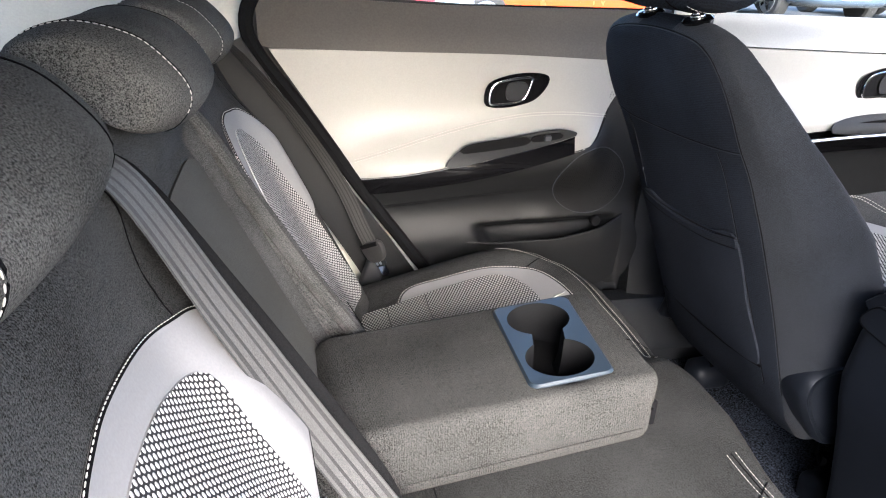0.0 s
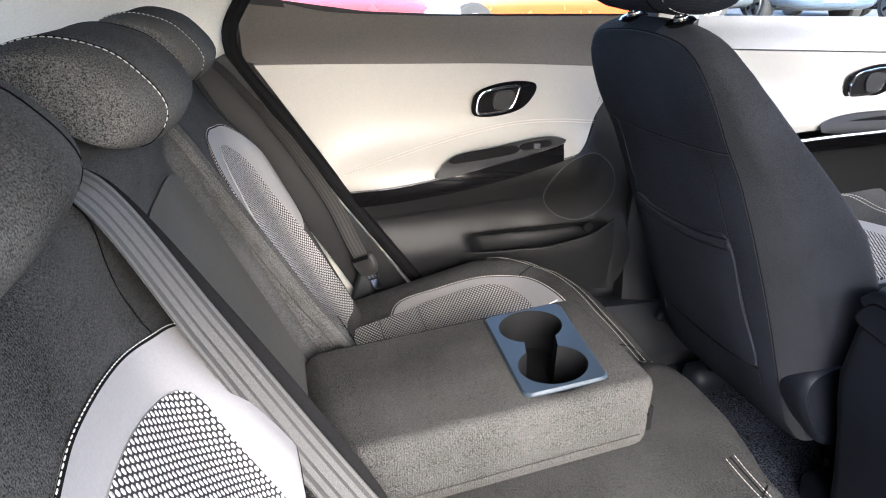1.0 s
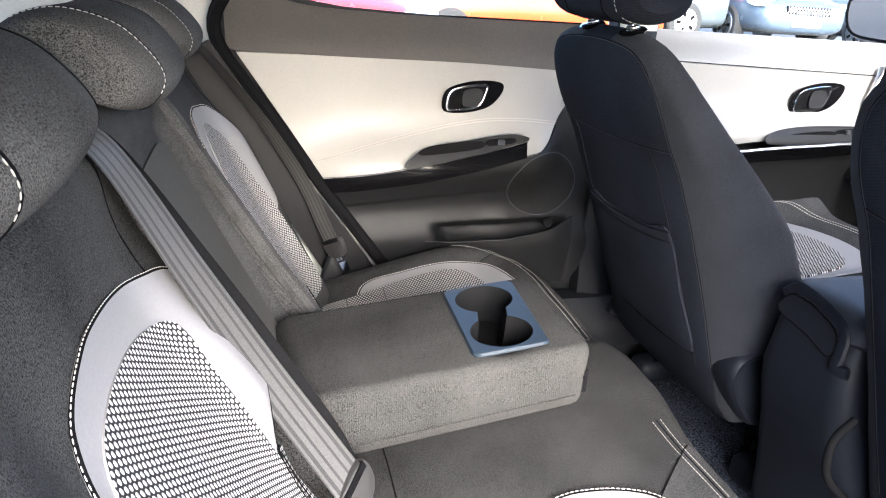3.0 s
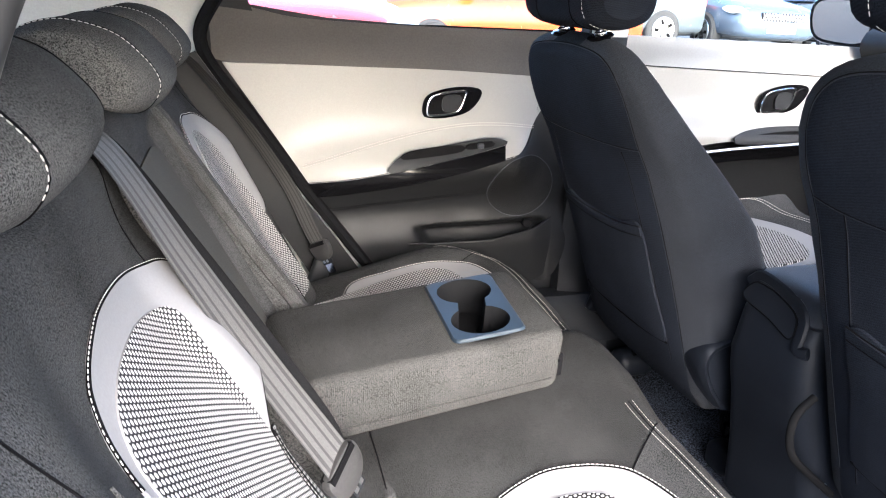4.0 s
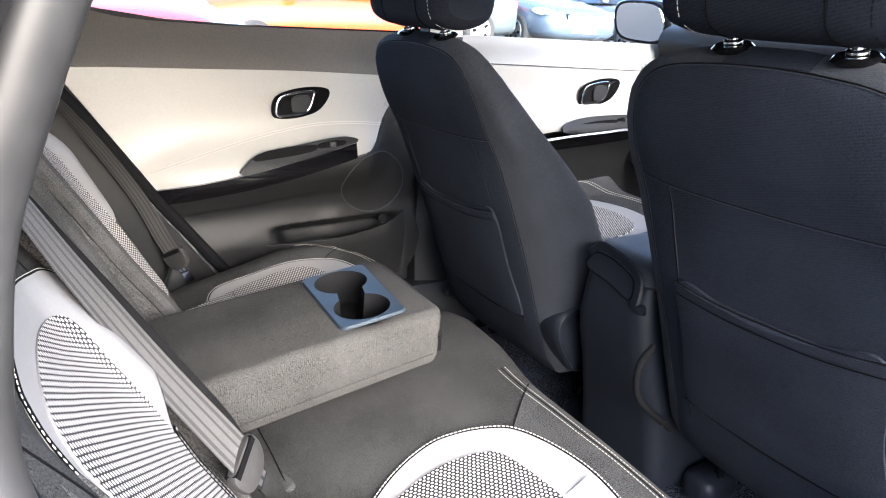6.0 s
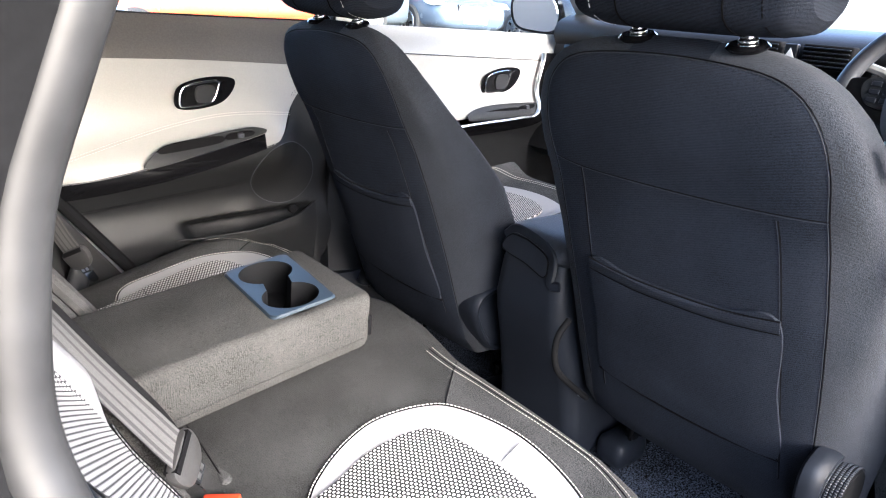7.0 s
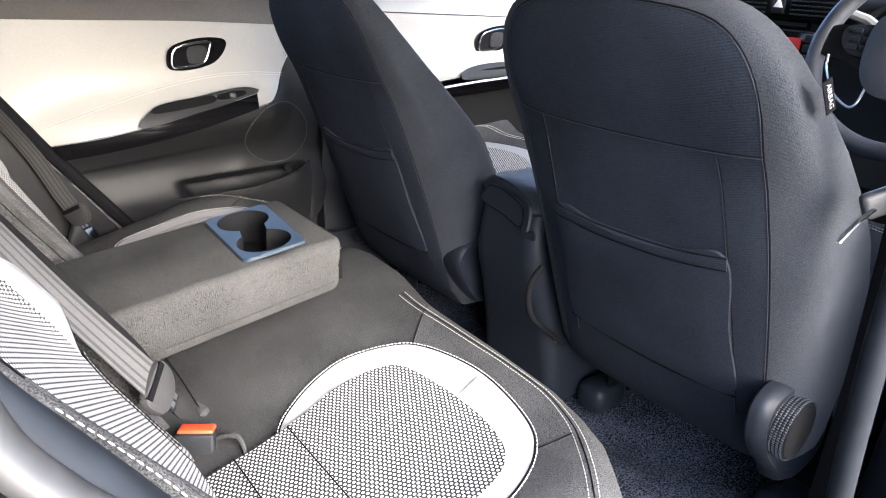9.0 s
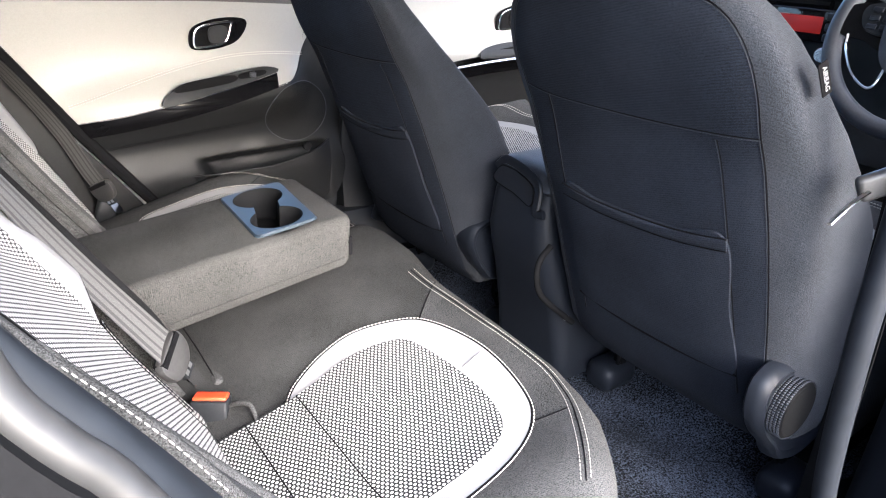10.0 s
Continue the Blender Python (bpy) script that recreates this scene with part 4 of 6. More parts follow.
def cup_line(grow):
    """Outline of the two joined cup wells, in (x, y), grown by some metres."""
    out = []
    h = 0.019 + grow
    for cx, cy, r, a0 in ((0.2985, 0.056, 0.0375, -90), (0.2925, -0.031, 0.0375, 90)):
        r += grow
        g = math.degrees(math.asin(h / r))
        for a in np.linspace(a0 + g, a0 + 360 - g, 33):
            out.append((cx + r * math.cos(radians(a)), cy + r * math.sin(radians(a))))
    return out


def plate_line(inset):
    out = []
    r = 0.010
    for cx, cy, a0 in ((0.351, 0.099, 0), (0.252, 0.099, 90), (0.245, -0.075, 180), (0.339, -0.075, 270)):
        sx, sy = (-1 if cx > 0.3 else 1), (-1 if cy > 0 else 1)
        for k in range(7):
            a = radians(a0 + 15 * k)
            out.append((cx + sx * (r + inset) + r * math.cos(a), cy + sy * (r + inset) + r * math.sin(a)))
    return out


def plate_z(x):
    return top_z(x) + 0.0035


carve(body, loft("cut", [[(x, y, 0.422) for x, y in cup_line(0.001)], [(x, y, 0.50) for x, y in cup_line(0.001)]], ARM_CLOTH))
bm = bmesh.new()
loops = []
for line in (plate_line(0.002), cup_line(0.0)):
    vs = [bm.verts.new((x, y, plate_z(x))) for x, y in line]
    loops.append([bm.edges.new((a, b)) for a, b in zip(vs, vs[1:] + vs[:1])])
bmesh.ops.triangle_fill(bm, use_beauty=True, use_dissolve=False, edges=loops[0] + loops[1])
bm.verts.index_update()
V, F = [tuple(v.co) for v in bm.verts], [tuple(v.index for v in f.verts) for f in bm.faces]
bm.free()
n0, n1 = len(plate_line(0)), len(cup_line(0))
V += [(x, y, plate_z(x) - 0.0025) for x, y in plate_line(0.0)] + [(x, y, plate_z(x) - 0.004) for x, y in plate_line(0.0)]
o = n0 + n1
F += [(i, (i + 1) % n0, o + (i + 1) % n0, o + i) for i in range(n0)] + [(o + i, o + (i + 1) % n0, o + n0 + (i + 1) % n0, o + n0 + i) for i in range(n0)]
plate = mesh("cup_plate", V, F, PLATE, arm, "blue-grey cup-holder plate")
wells = []
for g, dz in ((0.0, 0.0), (-0.001, -0.002), (-0.002, -0.03), (-0.0045, -0.046), (-0.007, -0.049)):
    wells.append([(x, y, plate_z(x) + dz) for x, y in cup_line(g)])
loft("cup_well", wells, RUBBER, plate, "black double cup well", caps=False)
mesh("well_floor", wells[-1], [tuple(range(len(wells[-1])))], RUBBER, plate, smooth=False)
tube("front_seam", [(0.3795 - 0.004 * (abs(k) > 0.9), 0.0065 + 0.1035 * k, 0.440) for k in np.linspace(-1, 1, 9)], 0.0016, SEAM, arm, sides=5)
tube("lower_seam", [(x - 0.006, AY0 - 0.0004, bot_z(x) + 0.0135) for x in np.linspace(0.06, 0.372, 24)], 0.0011, ARM_CLOTH, arm, sides=6)
rbox("release_loop", (0.374, -0.094, 0.418), (0.3825, -0.086, 0.448), 0.002, SEAM, arm, "black pull tab")


# head restraints of the rear seat
def rear_headrest(yc, w, group, low=False, sew=0.69):
    root = thing("headrest", (-0.12, yc, 0.735), "low dark cloth rear headrest with white stitching", "headrest", group)
    prof = smooth_line([(-0.070, 0.750), (-0.066, 0.768), (-0.080, 0.790), (-0.106, 0.811), (-0.15, 0.820), (-0.188, 0.806), (-0.190, 0.780), (-0.165, 0.765), (-0.135, 0.755), (-0.105, 0.738), (-0.085, 0.736)], 56, True)
    c = prof.mean(0)

    def ring(s, grow=0.0):
        if low:
            k = 0.74 + 0.26 * ((1 - abs(s) ** 5) ** 0.5 if abs(s) < 1 else 0.0)
        else:
            k = 0.70 + 0.30 * ((1 - abs(s) ** 3.6) ** 0.5 if abs(s) < 1 else 0.0)
        return [(c[0] + (a - c[0]) * (k + grow) + ((-0.027 if low else 0.0) + 0.014 * (1 - s * s)), yc + s * w / 2, c[1] + (b - c[1]) * (k + grow)) for a, b in prof]
    loft("pad", [ring(s) for s in np.sin(np.linspace(-math.pi / 2, math.pi / 2, 29))], CLOTH_MID, root, "dark cloth pad")
    for s in (-1, 1):
        line = ring(s * sew, 0.012)
        if s < 0 or not low:
            stitches("stitching", line[:40], THREAD_DULL, root, length=0.0036, gap=0.0016, r=0.00045)
        tube("seam", [(q[0], q[1] - s * 0.003, q[2]) for q in ring(s * sew, 0.002)], 0.0012, SEAM, root, closed=True, sides=5)
        tube("post", [(-0.125, yc + s * 0.055, 0.70), (-0.135, yc + s * 0.055, 0.775)], 0.005, CHROME, root, "steel post")
    return root


rear_headrest(0.0175, 0.245, "rear headrests")
rear_headrest(0.365, 0.235, "rear headrests")
rear_headrest(-0.315, 0.268, "rear headrests", True, 0.66)


# seat belts
def webbing(name, line, width, root, across, stripes=True):
    """Belt webbing swept along line, flat across the direction across, with pale woven stripes."""
    p = smooth_line(line, 60)
    cuts = [-0.5, -0.47, -0.40, -0.30, -0.17, -0.10, 0.10, 0.17, 0.30, 0.40, 0.47, 0.5]
    V, F, fm = [], [], []
    w = np.array(across, float)
    if w.ndim == 1:
        w = np.repeat(w[None], 60, 0)
    else:
        w = smooth_line(w, 60)
    for i in range(60):
        d = p[min(i + 1, 59)] - p[max(i - 1, 0)]
        d /= np.linalg.norm(d)
        a = w[i] - d * (w[i] @ d)
        a /= np.linalg.norm(a)
        n = np.cross(d, a)
        for lift in (0.0006, -0.0006):
            for c in cuts:
                edge = 0.5 if abs(c) == 0.5 else 1
                V.append(tuple(p[i] + a * c * width + n * lift * edge))
    k = len(cuts)
    for i in range(59):
        o = i * 2 * k
        for j in range(k - 1):
            pale = stripes and j in (1, 3, 5, 7, 9)
            F.append((o + j, o + j + 1, o + 2 * k + j + 1, o + 2 * k + j))
            fm.append(1 if pale else 0)
            F.append((o + k + j + 1, o + k + j, o + 3 * k + j, o + 3 * k + j + 1))
            fm.append(0)
        for j in (0, k - 1):
            F.append((o + j, o + 2 * k + j, o + 3 * k + j, o + k + j))
            fm.append(0)
    return mesh(name, V, F, None, root, "grey belt webbing" if stripes else "black belt webbing", mats=[WEB_DARK, WEB_LIGHT] if stripes else [WEB_BLACK, WEB_BLACK], fmat=fm)


belt_r = thing("seat_belt", (0.09, -0.16, 0.38), "grey seat belt with tongue and buckle tag", "seat belt", "rear seat belts")
webbing("webbing", [(-0.165, -0.172, 0.742), (-0.135, -0.160, 0.738), (-0.100, -0.148, 0.720), (-0.042, -0.142, 0.611), (0.020, -0.144, 0.500), (0.072, -0.154, 0.417), (0.094, -0.161, 0.384)], 0.047, belt_r, [(0.05, 0.99, 0.03), (0.12, 0.98, 0.06), (0.25, 0.95, 0.1), (0.45, 0.87, 0.1), (0.68, 0.73, 0.05)])
webbing("lap_webbing", [(-0.140, -0.140, 0.734), (-0.102, -0.131, 0.716), (-0.039, -0.119, 0.609), (0.0255, -0.121, 0.499), (0.077, -0.139, 0.415), (0.090, -0.158, 0.382)], 0.047, belt_r, [(0.12, 0.98, 0.06), (0.25, 0.95, 0.1), (0.45, 0.87, 0.1), (0.68, 0.73, 0.05)], stripes=False)


def belt_tongue(root, at, down, across):
    """Moulded grip of a belt tongue at the webbing's end, with its latch plate; down and across: the webbing's directions."""
    d = Vector(down).normalized()
    a = (Vector(across) - d * d.dot(Vector(across))).normalized()
    n = a.cross(d)
    o = Vector(at)

    def ring(pts, k, h):
        return [tuple(o + a * (q[0] * k) + d * (q[1] * k) + n * h) for q in pts]
    grip = smooth_line([(-0.031, -0.012), (-0.030, 0.008), (-0.022, 0.022), (-0.004, 0.027), (0.016, 0.024), (0.029, 0.010), (0.031, -0.012), (0.018, -0.019), (-0.018, -0.019)], 40, True)
    t = loft("tongue", [ring(grip, k, h) for k, h in ((0.80, -0.007), (0.95, -0.005), (1.0, 0.0), (0.95, 0.005), (0.80, 0.0072), (0.55, 0.0078))], TONGUE, root, "grey plastic tongue grip")
    loft("slot", [ring([(-0.025, -0.017), (0.025, -0.017), (0.025, -0.009), (-0.025, -0.009)], 1.0, h) for h in (-0.0078, 0.0079)], SEAM, t, "webbing slot")
    base = loft("latch_base", [ring([(-0.012, 0.020), (0.012, 0.020), (0.011, 0.036), (-0.011, 0.036)], 1.0, h) for h in (-0.004, 0.004)], PLASTIC, root, "black latch base")
    loft("latch_plate", [ring([(-0.011, 0.034), (0.011, 0.034), (0.011, 0.052), (0.007, 0.058), (-0.007, 0.058), (-0.011, 0.052)], 1.0, h) for h in (-0.0012, 0.0012)], CHROME, root, "steel latch plate")
    for k in (-0.0055, 0.0055):
        loft("window", [ring([(k - 0.0035, 0.024), (k + 0.0035, 0.024), (k + 0.0035, 0.032), (k - 0.0035, 0.032)], 1.0, h) for h in (-0.0045, 0.0045)], SATIN, base, "bright rivet")
    return t


belt_tongue(belt_r, (0.099, -0.160, 0.372), (0.50, 0.12, -0.86), (0.68, 0.73, 0.05))

buckle = thing("belt_buckle", (0.13, -0.15, 0.22), "black belt buckle with red release button", "belt buckle")
bt = pose(0, 0, 0, 0, 12, 57)
bc = Vector((0.1365, -0.1557, 0.2445))
rbox("housing", bc - Vector((0.014, 0.024, 0.044)), bc + Vector((0.014, 0.024, 0.044)), 0.004, PLASTIC, buckle, "black plastic housing", bt)
bo = bc + bt.to_3x3() @ Vector((0.002, 0, 0.044))
rbox("button", bo - Vector((0.011, 0.0215, 0.004)), bo + Vector((0.011, 0.0215, 0.004)), 0.0025, RED_BTN, buckle, "orange-red button", bt)
stalk = thing("belt_buckle", (0.13, -0.08, 0.22), "black belt buckle beside the middle seat", "belt buckle")
rbox("housing", (0.150, -0.118, 0.235), (0.185, -0.075, 0.285), 0.010, CLOTH, stalk, "black stalk", pose(0, 0, 0, 0, 20, 0))
def anchor_tag(at, turn):
    """A folded cloth tag with raised letters, sewn into the seat gap."""
    at = Vector(at)
    root = thing("child_seat_tag", tuple(at), "black woven child-seat anchor tag with pale letters", "tag", "anchor tags")
    rbox("cloth", at - Vector((0.016, 0.006, 0.001)), at + Vector((0.016, 0.006, 0.001)), 0.0008, SEAM, root, "", turn)
    letters("lettering", "ISOFIX", 0.0085, Matrix.Translation(at) @ turn @ Matrix.Translation((0, 0, 0.0013)), LETTER, root, "pale lettering")
    return root


tag = anchor_tag((0.094, -0.198, 0.318), pose(0, 0, 0, 60, 0, 60))
rbox("green_tab", (0.108, -0.222, 0.262), (0.118, -0.208, 0.268), 0.001, GREEN_TAG, tag, "small green tab")
anchor_tag((0.120, 0.500, 0.322), pose(0, 0, 0, 60, 0, 60))

belt_l = thing("seat_belt", (0.17, 0.62, 0.33), "grey seat belt hanging beside the rear door", "seat belt", "rear seat belts")
webbing("webbing", [(-0.15, 0.52, 0.80), (-0.085, 0.545, 0.745), (-0.045, 0.575, 0.70), (0.035, 0.62, 0.590), (0.11, 0.645, 0.465), (0.150, 0.640, 0.375), (0.165, 0.630, 0.345)], 0.047, belt_l, [(0.35, -0.85, 0.1)] * 2 + [(0.55, -0.75, 0.3)] * 3)
belt_tongue(belt_l, (0.172, 0.628, 0.332), (0.42, -0.25, -0.87), (0.55, -0.75, 0.3))
rbox("anchor", (0.145, 0.635, 0.20), (0.185, 0.66, 0.31), 0.008, PLASTIC, belt_l, "dark belt anchor", pose(0, 0, 0, 0, 20, 0))


# ---- front seats ----
SEAT_Y = -0.355


def sb_w(z):
    return float(np.interp(z, [0.17, 0.24, 0.35, 0.50, 0.60, 0.68, 0.74, 0.78, 0.805, 0.822, 0.832, 0.836], [0.200, 0.212, 0.220, 0.223, 0.221, 0.212, 0.197, 0.178, 0.156, 0.128, 0.09, 0.03]))


def sb_b(z):
    return 0.89 - 0.4 * z - 0.012 * step(0.62, 0.72, z) * step(0.83, 0.76, z) + 0.05 * step(0.79, 0.85, z) ** 2


def sb_f(z):
    return float(np.interp(z, [0.20, 0.28, 0.38, 0.47, 0.56, 0.63, 0.70, 0.75, 0.79, 0.815, 0.836], [0.90, 0.905, 0.905, 0.890, 0.842, 0.775, 0.705, 0.660, 0.632, 0.618, 0.60]))


EXP = 4.2


def seat_back(u, z):
    """Rear face of the front seat's back, u metres from its middle."""
    w, b, f = sb_w(z), sb_b(z), sb_f(z)
    k = min(abs(u) / w, 0.999)
    return (b + (f - b) / 2 * (1 - (1 - k ** EXP) ** (1 / EXP)), SEAT_Y + u, z)


SEAMS = [
    [(-0.185, 0.672), (-0.14, 0.668), (-0.05, 0.663), (0.05, 0.661), (0.13, 0.662), (0.185, 0.668)],
    [(-0.135, 0.660), (-0.139, 0.60), (-0.143, 0.50), (-0.147, 0.38), (-0.150, 0.27)],
    [(0.135, 0.660), (0.139, 0.60), (0.143, 0.50), (0.147, 0.38), (0.150, 0.27)],
    [(-0.149, 0.305), (-0.05, 0.295), (0.05, 0.295), (0.149, 0.305)],
    [(-0.185, 0.67), (-0.189, 0.55), (-0.189, 0.40), (-0.185, 0.27)],
    [(0.185, 0.67), (0.189, 0.55), (0.189, 0.40), (0.185, 0.27)],
    [(-0.185, 0.67), (-0.184, 0.72), (-0.172, 0.765), (-0.145, 0.797), (-0.10, 0.812), (0.0, 0.818), (0.10, 0.812), (0.145, 0.797), (0.172, 0.765), (0.184, 0.72), (0.185, 0.67)],
]


def back_line(pts, n=40):
    return smooth_line(pts, n)


def front_seat(out, move):
    """A front seat; out: the side (y sign) of the door beside it; move: its shift from the driver's place."""
    seat = thing("front_seat", (0.85, SEAT_Y, 0.04), "dark cloth front seat with map pocket on its back", "car seat", "front seats")
    zs = [0.175, 0.18, 0.195, 0.22] + list(np.linspace(0.25, 0.76, 26)) + [0.775, 0.79, 0.80, 0.81, 0.818, 0.825, 0.830, 0.834, 0.836]
    rings = []
    for z in zs:
        w, b, f = sb_w(z), sb_b(z), sb_f(z)
        m, d = (b + f) / 2, (f - b) / 2
        if z < 0.22:
            q = (0.22 - z) / 0.045
            w, d = w - 0.03 * q ** 2, d - 0.02 * q ** 2
        ring = []
        us = float(np.interp(z, [0.27, 0.40, 0.55, 0.67, 0.72, 0.765, 0.797, 0.812, 0.818], [0.185, 0.189, 0.189, 0.185, 0.184, 0.172, 0.145, 0.10, 0.05]))
        seam_at = math.asin(min(us / w, 0.98) ** (EXP / 2))                  # the bolster's seam falls on one column of the ring
        for i in range(64):
            t = 2 * math.pi * i / 64
            off = t - math.pi
            if abs(off) < math.pi / 2:
                h = abs(off) / (math.pi / 4)
                t = math.pi + math.copysign(seam_at * h if h < 1 else seam_at + (h - 1) * (math.pi / 2 - seam_at), off)
            c, s = math.cos(t), math.sin(t)
            e = 2 / (EXP if c < 0 else 8.0)
            e2 = 2 / (EXP if c < 0 else 8.0)
            ring.append((m + d * math.copysign(abs(c) ** e, c), SEAT_Y + w * (1 + 0.10 * step(-0.7, 0.3, c)) * math.copysign(abs(s) ** e2, s), z))
        rings.append(ring)
    back = loft("backrest", rings, SEATBACK, seat, "dark blue-black cloth back, its bolsters coloured lighter as if lit")
    back.data.materials.append(SEATBACK_LIT)
    for p in back.data.polygons:
        if any(abs(i % 64 - 32) > 8 for i in p.vertices) or len(p.vertices) > 4 or p.center.z > 0.815:
            p.material_index = 1
    for s in SEAMS:
        tube("seam", on(seat_back, back_line(s, 50), -0.0002, -1), 0.0009, SEAM, seat, sides=5)
        line = back_line(s, 50)
        d = np.gradient(line, axis=0)
        d /= np.linalg.norm(d, axis=1)[:, None]
        inward = np.stack([-d[:, 1], d[:, 0]], 1)
        inward *= np.where(((np.array((0.0, 0.5)) - line) * inward).sum(1) < 0, -1, 1)[:, None]
        # paler line along the seam, painting the highlight on its edge
        tube("seam_highlight", on(seat_back, line + inward * 0.0019, -0.0001, -1), 0.0007, SEAM_HIGHLIGHT, seat, sides=5)
    # map pocket with a thick hem
    pk = [(-0.140, 0.532), (-0.07, 0.522), (0.0, 0.517), (0.07, 0.516), (0.139, 0.520), (0.143, 0.42), (0.147, 0.31), (0.08, 0.301), (0.0, 0.299), (-0.08, 0.301), (-0.147, 0.31), (-0.143, 0.42)]
    pocket = patch("map_pocket", seat_back, pk, 0.005, SEATBACK, seat, "stitched map pocket", side=-1, puff=0.004)
    hem = back_line([(-0.143, 0.534), (-0.07, 0.521), (0.0, 0.516), (0.07, 0.515), (0.141, 0.521)], 40)
    band = [tuple(q) for q in hem] + [(u, z - 0.0165) for u, z in hem[::-1]]
    patch("hem", seat_back, band, 0.0072, SEATBACK, pocket, "padded hem", side=-1, rings=5, puff=0.0045, closed_smooth=False)
    tube("hem_top", on(seat_back, hem, 0.0060, -1), 0.0014, SEAM, pocket, sides=5)
    tube("seam", on(seat_back, back_line([(-0.152, 0.308), (-0.05, 0.297), (0.05, 0.297), (0.152, 0.308)], 40), 0.0045, -1), 0.0014, SEAM, pocket, sides=5)
    tube("hem_seam", on(seat_back, hem - np.array((0, 0.0170)), 0.0068, -1), 0.0013, SEAM, pocket, sides=5)
    # white stitching down the front edge of both bolsters
    for s in (-1, 1):
        pts = []
        for z in np.linspace(0.30, 0.80, 60):
            w, b, f = sb_w(z), sb_b(z), sb_f(z)
            k = 1.045
            pts.append(((b + f) / 2 + (f - b) / 2 * 0.80 + 0.001, SEAT_Y + s * (w * k + 0.0015), z))
        stitches("edge_stitching", pts, THREAD, seat, length=0.005, gap=0.0018, r=0.0010)
        # recliner cover at the foot of the back
        if s != out and out > 0:
            line, face = [(0.842, 0.356), (0.807, 0.350), (0.785, 0.335), (0.779, 0.306), (0.792, 0.271), (0.816, 0.233), (0.845, 0.205), (0.895, 0.210), (0.925, 0.270), (0.900, 0.335)], 0.220
        elif s != out:
            tube("recliner_bracket", [(x, SEAT_Y + s * 0.203, z) for x, z in smooth_line([(0.735, 0.378), (0.714, 0.358), (0.708, 0.332), (0.716, 0.298), (0.740, 0.268), (0.815, 0.204)], 30)], 0.0055, RUBBER, seat, "bent black recliner bracket", up=(0, 1, 0), sides=12)
            disc("bracket_bolt", (0.805, SEAT_Y + s * 0.210, 0.213), (0, s, 0), 0.006, 0.006, SATIN, seat, "small bright bolt")
            continue
        elif out < 0:
            line, face = [(0.719, 0.332), (0.730, 0.350), (0.757, 0.359), (0.807, 0.354), (0.849, 0.326), (0.908, 0.278), (0.944, 0.226), (0.932, 0.176), (0.869, 0.162), (0.809, 0.184), (0.784, 0.216), (0.744, 0.256), (0.722, 0.296)], 0.198
        else:
            line, face = [(0.800, 0.320), (0.812, 0.345), (0.840, 0.350), (0.880, 0.320), (0.915, 0.250), (0.905, 0.172), (0.866, 0.180), (0.820, 0.240)], 0.165
        deep = 0.05 if out > 0 else 0.022 if s != out else 0.008
        cov = smooth_line(line, 48, True)
        c = cov.mean(0)
        yy = SEAT_Y + s * face
        loft("recliner_cover", [[(c[0] + (a - c[0]) * k, yy + s * h, c[1] + (b - c[1]) * k) for a, b in cov] for k, h in ((0.95, -deep), (1.0, -0.4 * deep), (1.0, 0.006), (0.975, 0.015), (0.91, 0.021), (0.82, 0.020), (0.78, 0.017))], PLASTIC_BLUE, seat, "satin dark plastic recliner cover")
    if out < 0:
        ky = SEAT_Y + out * 0.226
        kn = disc("recliner_knob", (0.780, ky, 0.297), (0, out, 0), 0.043, 0.026, RUBBER, seat, "ridged recliner knob", bevel=0.004, n=48)
        nubs_v, nubs_f = [], []
        for i in range(72):
            a = 2 * math.pi * i / 72
            for j in range(5):
                y = ky + (j - 2) * 0.005
                c, t = Vector((0.780 + 0.0432 * math.cos(a), y, 0.297 + 0.0432 * math.sin(a))), Vector((-math.sin(a), 0, math.cos(a)))
                n = Vector((math.cos(a), 0, math.sin(a)))
                o = len(nubs_v)
                nubs_v += [tuple(c + t * 0.0013 + Vector((0, 0.002, 0))), tuple(c - t * 0.0013 + Vector((0, 0.002, 0))), tuple(c - t * 0.0013 - Vector((0, 0.002, 0))), tuple(c + t * 0.0013 - Vector((0, 0.002, 0))), tuple(c + n * 0.0014)]
                nubs_f += [(o, o + 1, o + 4), (o + 1, o + 2, o + 4), (o + 2, o + 3, o + 4), (o + 3, o, o + 4)]
        tagged(mesh("grip_ring", nubs_v, nubs_f, LID_GREY, kn, smooth=False), kind="stuff")
    # cushion
    def fcush(u, x):
        e = step(0.17, 0.255, abs(u))
        return (x, SEAT_Y + u, 0.436 + 0.10 * (x - 1.10) + 0.03 * math.exp(-((abs(u) - 0.19) / 0.04) ** 2) - 0.13 * e ** 2 - 0.14 * step(1.26, 1.36, x) ** 2)
    grid("cushion", fcush, list(np.linspace(-0.255, 0.255, 30)), list(np.linspace(0.92, 1.36, 24)), CLOTH, seat, label="dark cloth seat cushion", back=(0, 0, -0.10))
    patch("cushion_trim", fcush, [(-0.13, 0.96), (-0.15, 1.06), (-0.12, 1.15), (0.0, 1.185), (0.12, 1.15), (0.15, 1.06), (0.13, 0.96), (0.0, 0.945)], 0.003, WHITE, seat, "white leatherette pad edge", side=-1)
    patch("cushion_mesh", fcush, [(-0.12, 0.945), (-0.125, 1.02), (-0.095, 1.105), (0.0, 1.135), (0.095, 1.105), (0.125, 1.02), (0.12, 0.945), (0.0, 0.935)], 0.007, MESH_FINE, seat, "white and black knitted mesh", side=-1)
